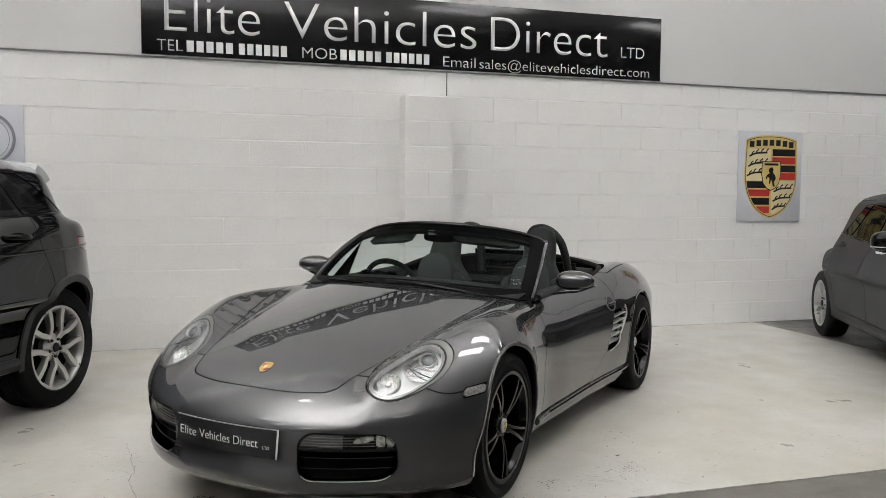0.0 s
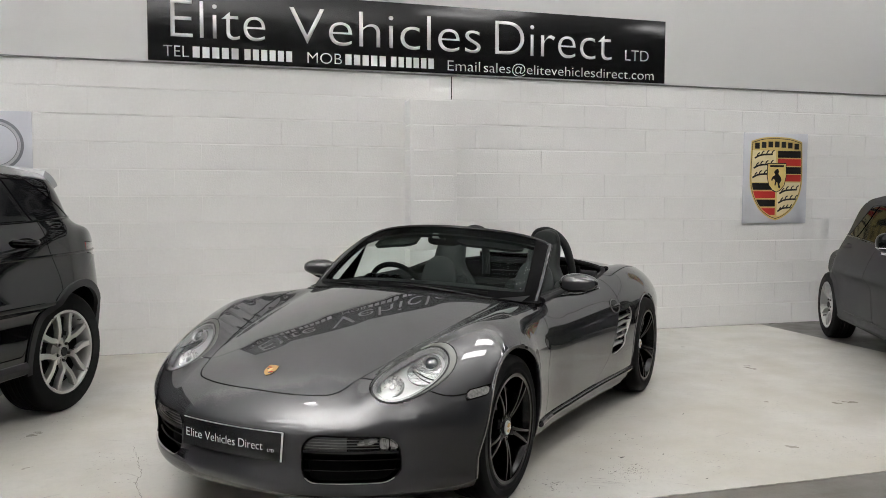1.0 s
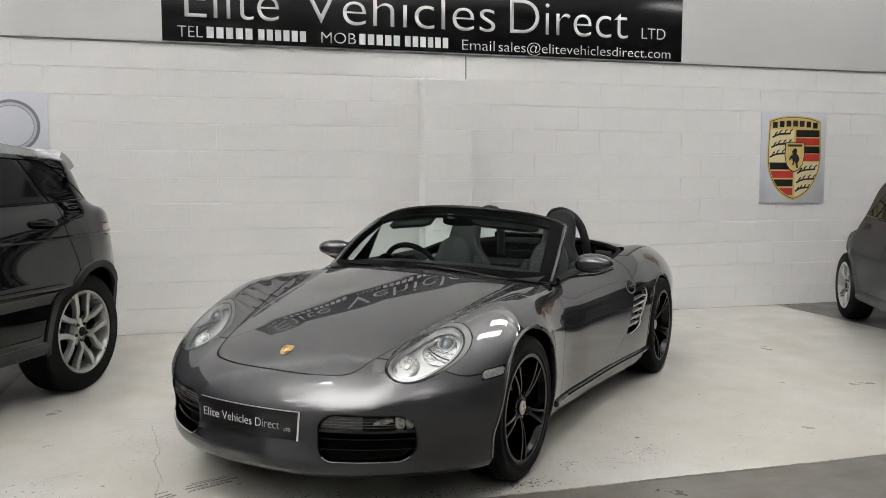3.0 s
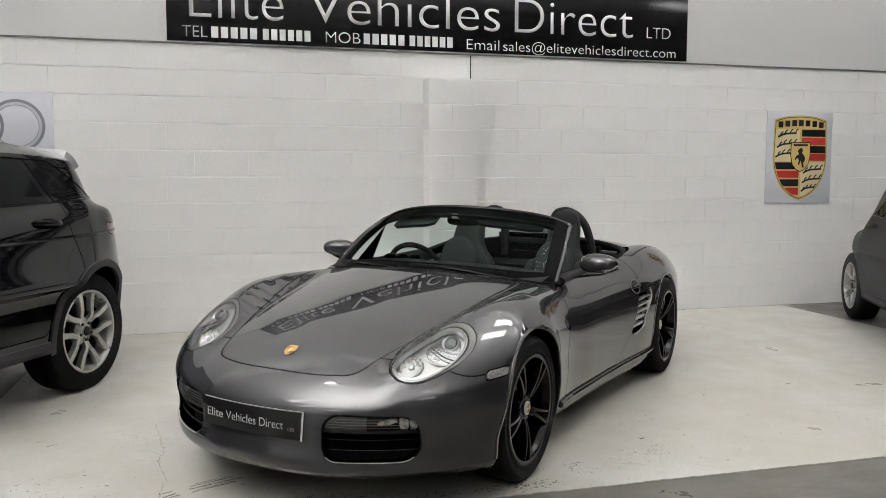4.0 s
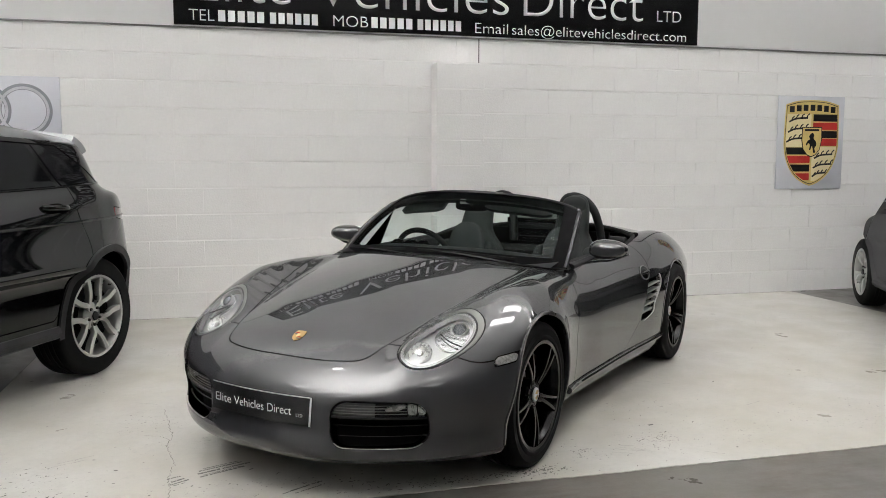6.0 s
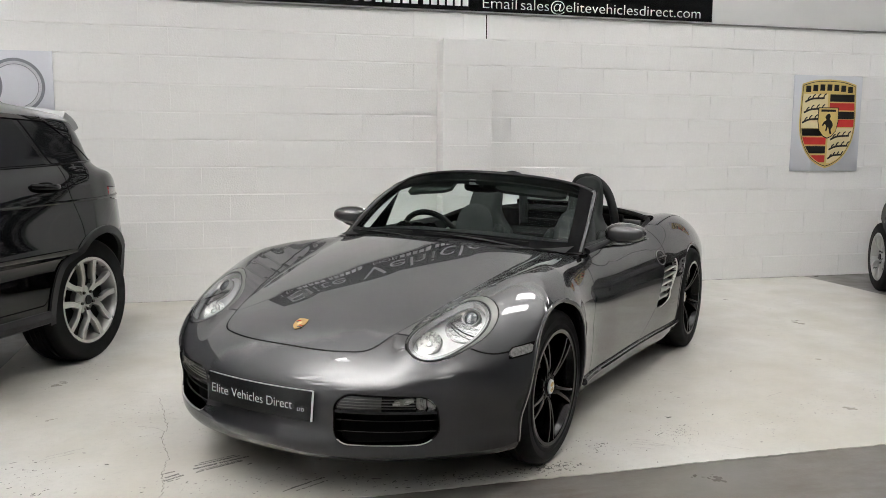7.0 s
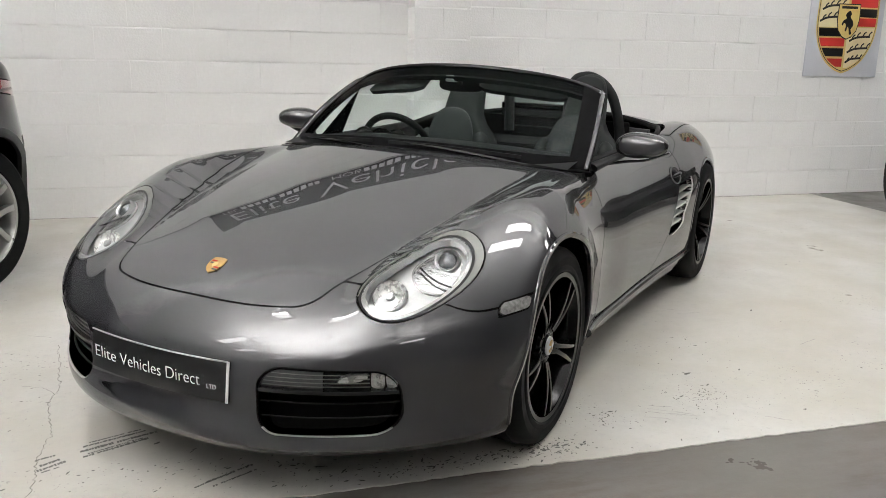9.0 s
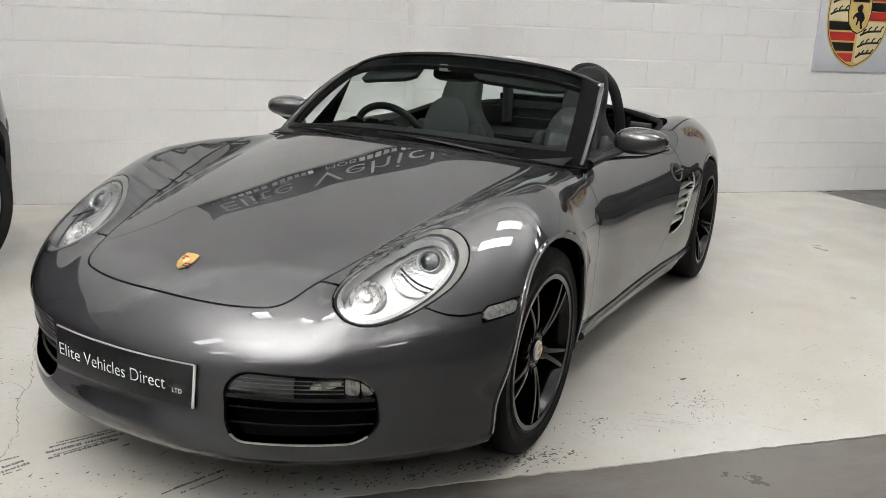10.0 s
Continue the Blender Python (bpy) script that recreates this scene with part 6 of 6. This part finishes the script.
for x0, y0, x1, y1, w in ((-0.249, 3.345, -0.174, 3.392, 0.010), (-0.246, 3.376, -0.187, 3.412, 0.010), (-0.267, 3.414, -0.205, 3.439, 0.008), (-0.243, 3.331, -0.187, 3.357, 0.006),
                          (-0.144, 3.443, 0.077, 3.532, 0.011), (-0.140, 3.475, 0.045, 3.549, 0.008), (-0.125, 3.500, 0.032, 3.562, 0.006), (-0.131, 3.405, 0.060, 3.494, 0.010), (-0.120, 3.424, 0.040, 3.497, 0.005),
                          (0.231, 3.163, 0.369, 3.240, 0.008), (0.248, 3.135, 0.379, 3.207, 0.006), (0.197, 3.140, 0.300, 3.200, 0.005)):
    ribbed_mark(x0, y0, x1, y1, w)


def chips(spots, seed):
    r = random.Random(seed)
    bm = bmesh.new()
    for cx, cy, sx, sy, count, size in spots:
        for _ in range(count):
            x, y = r.gauss(cx, sx), r.gauss(cy, sy)
            if not (-1.28 < x < 5.6 and 3.045 < y < 7.15):
                continue
            s = size * (0.28 + 0.9 * r.random() ** 2)
            long = 1.0 + 2.4 * r.random() ** 2
            turn = r.gauss(0.5, 0.55)
            c, d = math.cos(turn), math.sin(turn)
            k = r.randint(5, 8)
            vs = []
            for i in range(k):
                a = 6.283 * i / k + r.uniform(-0.3, 0.3)
                u, v = s * r.uniform(0.35, 1) * math.cos(a) * long, s * r.uniform(0.35, 1) * math.sin(a) * 0.75
                vs.append(bm.verts.new((x + u * c - v * d, y + u * d + v * c, 0.0026)))
            bm.faces.new(vs)
    return bm


SCRATCH = material("grey_floor_scratch", (0.36, 0.35, 0.33), 0.7, vary=0.3, scale=30)
for x, y, dx, dy in ((1.743, 3.315, 0.14, -0.085), (1.735, 3.290, 0.10, -0.06), (1.79, 3.262, 0.11, -0.05), (1.76, 3.335, 0.08, -0.03), (1.70, 3.255, 0.08, -0.04), (2.75, 3.75, 0.12, 0.05), (4.1, 4.35, 0.10, 0.0), (3.3, 4.9, 0.09, 0.03), (-0.75, 3.72, 0.14, 0.07), (-0.80, 3.66, 0.16, 0.08), (2.30, 4.30, 0.2, 0.03), (2.45, 4.26, 0.12, -0.01), (-0.5, 4.6, 0.10, -0.05), (2.12, 3.16, 0.07, -0.05)):
    wear("floor_scratch", wander(x, y, x + dx, y + dy, 9, 0.002), 0.0038, SCRATCH, "short grey scratch in the white floor paint", "scratch", "floor scratches", 0.0029, 0.7)
# single large flakes, then clusters of small ones
for x, y, size in ((2.012, 3.692, 0.013), (2.005, 3.573, 0.010), (2.069, 3.569, 0.016), (2.084, 3.453, 0.013), (1.926, 3.694, 0.009), (2.254, 3.690, 0.009), (1.154, 3.090, 0.011), (0.081, 3.449, 0.012), (0.482, 3.202, 0.009), (1.732, 3.071, 0.009), (2.845, 4.225, 0.010), (2.811, 3.459, 0.009)):
    tagged(part("paint_flake", chips([(x, y, 0, 0, 1, size * 1.5)], int(x * 1000)), CHIP, smooth=False), "dark bare patch where the white paint has flaked", "paint flake", "paint flakes", "structure")
spots = [(1.30, 3.125, 0.06, 0.035, 110, 0.0075), (0.95, 3.105, 0.14, 0.03, 150, 0.0065), (1.15, 3.11, 0.12, 0.035, 50, 0.006), (0.64, 3.13, 0.10, 0.045, 60, 0.006), (0.45, 3.20, 0.10, 0.06, 50, 0.006), (0.15, 3.28, 0.16, 0.09, 50, 0.005),
         (1.60, 3.27, 0.10, 0.05, 70, 0.0042), (1.545, 3.30, 0.04, 0.05, 30, 0.006), (1.99, 3.37, 0.055, 0.045, 130, 0.0042), (1.94, 3.30, 0.06, 0.08, 70, 0.004), (2.05, 3.48, 0.07, 0.10, 40, 0.0036), (2.27, 3.82, 0.035, 0.12, 14, 0.0075),
         (2.2, 3.29, 0.12, 0.05, 40, 0.004), (1.8, 3.6, 0.4, 0.3, 26, 0.0036), (2.9, 3.75, 0.5, 0.35, 14, 0.0036), (-0.345, 3.97, 0.10, 0.25, 60, 0.0042), (-0.12, 3.28, 0.12, 0.05, 60, 0.005), (-0.75, 3.35, 0.14, 0.12, 70, 0.007), (-0.9, 3.15, 0.2, 0.08, 40, 0.006),
         (3.0, 4.2, 1.2, 0.9, 30, 0.0038), (4.6, 5.6, 0.7, 0.9, 16, 0.004), (-0.4, 5.2, 0.5, 1.2, 60, 0.005), (-0.78, 3.62, 0.10, 0.09, 40, 0.006), (2.6, 5.6, 1.6, 0.7, 60, 0.005)]
tagged(part("paint_chips", chips(spots, 5), CHIP, smooth=False), "dark chips where the white floor paint has flaked", "paint chips", "", "stuff")
for x0, x1, w in ((-1.3, -0.2, 0.012), (-0.1, 0.9, 0.018), (1.0, 1.75, 0.010), (2.3, 3.1, 0.020), (3.2, 4.3, 0.026), (4.35, 5.6, 0.020), (5.65, 6.6, 0.024)):
    tagged(part("floor_gap", floor_ribbon([(x0 + (x1 - x0) * i / 40, 7.192) for i in range(41)], w, 0.0034, 0.75), CRACK), "dark dirty gap where floor meets wall", "floor gap", "floor gaps", "structure")
# ---- concrete blocks of the back wall ----
def block_mesh(w, h=0.225, d=0.018, joint=0.0008, gap=0.0002, ledge=0.012, side=0.0014, ch=0.0055, foot=0.0012):
    """A block whose sunk edges, widest along the top, catch the light as the struck joints do."""
    bm = bmesh.new()
    a, b = w / 2 - gap / 2, h / 2 - joint / 2
    back = [bm.verts.new((x, d, z)) for x, z in ((-a, -b), (a, -b), (a, b), (-a, b))]
    mid = [bm.verts.new((x, y, z)) for x, y, z in ((-a, foot, -b), (a, foot, -b), (a, ch, b), (-a, ch, b))]
    top = [bm.verts.new((x, 0, z)) for x, z in ((-a + side, -b + 0.0012), (a - side, -b + 0.0012), (a - side, b - ledge), (-a + side, b - ledge))]
    bm.faces.new(top)
    for lo, hi in ((back, mid), (mid, top)):
        for i in range(4):
            bm.faces.new((lo[i], lo[(i + 1) % 4], hi[(i + 1) % 4], hi[i]))
    return mesh_of("block", bm, BLOCK_WHITE, False)


wall_back = bpy.data.objects["wall_back"]
full = block_mesh(0.45)
rng = random.Random(4)
rest = bmesh.new()
for row in range(11):
    z = 0.1125 + 0.225 * row
    off = 0.0 if row % 2 == 1 else 0.225
    for k in range(-19, 24):
        cx = -1.35 + 0.45 * k + off + 0.225
        if X0 + 0.3 < cx < X1 - 0.3:
            dy = rng.uniform(-0.0009, 0.0009)
            if -2.6 < cx < 8.0:
                ob = part("block", full, None, wall_back, m=pose(cx, WALL_Y + dy, z, rng.uniform(-0.12, 0.12), 0, rng.uniform(-0.05, 0.05)))
            else:
                add_box(rest, cx - 0.2215, cx + 0.2215, WALL_Y + dy, WALL_Y + 0.02, z - 0.109, z + 0.109)
tagged(part("block_rest", rest, BLOCK_WHITE, wall_back, smooth=False), kind="stuff")

pier = tagged(part("pier", box(1.796, 2.212, 6.981, WALL_Y + 0.005, -0.05, 2.222), MORTAR), "white painted block pier against the wall", "pier", "", "structure")
pa = block_mesh(0.436)
pb = block_mesh(0.218)
pc = block_mesh(0.225, d=0.03)
for row in range(10):
    z = 0.1125 + 0.225 * row - 0.03
    if row % 2:
        part("block", pa, None, pier, m=pose(2.004, 6.974, z))
    else:
        for s in (-1, 1):
            part("block", pb, None, pier, m=pose(2.004 + s * 0.109, 6.974, z))
    part("block", pc, None, pier, m=pose(1.789, 7.087, z, 0, 0, -90))
    part("block", pc, None, pier, m=pose(2.219, 7.087, z, 0, 0, 90))
part("movement_joint", box(2.233, 2.241, WALL_Y - 0.0022, WALL_Y + 0.009, 2.225, CLAD_Z - 0.014), SHADOW_BLACK, wall_back, "dark open joint over the pier")
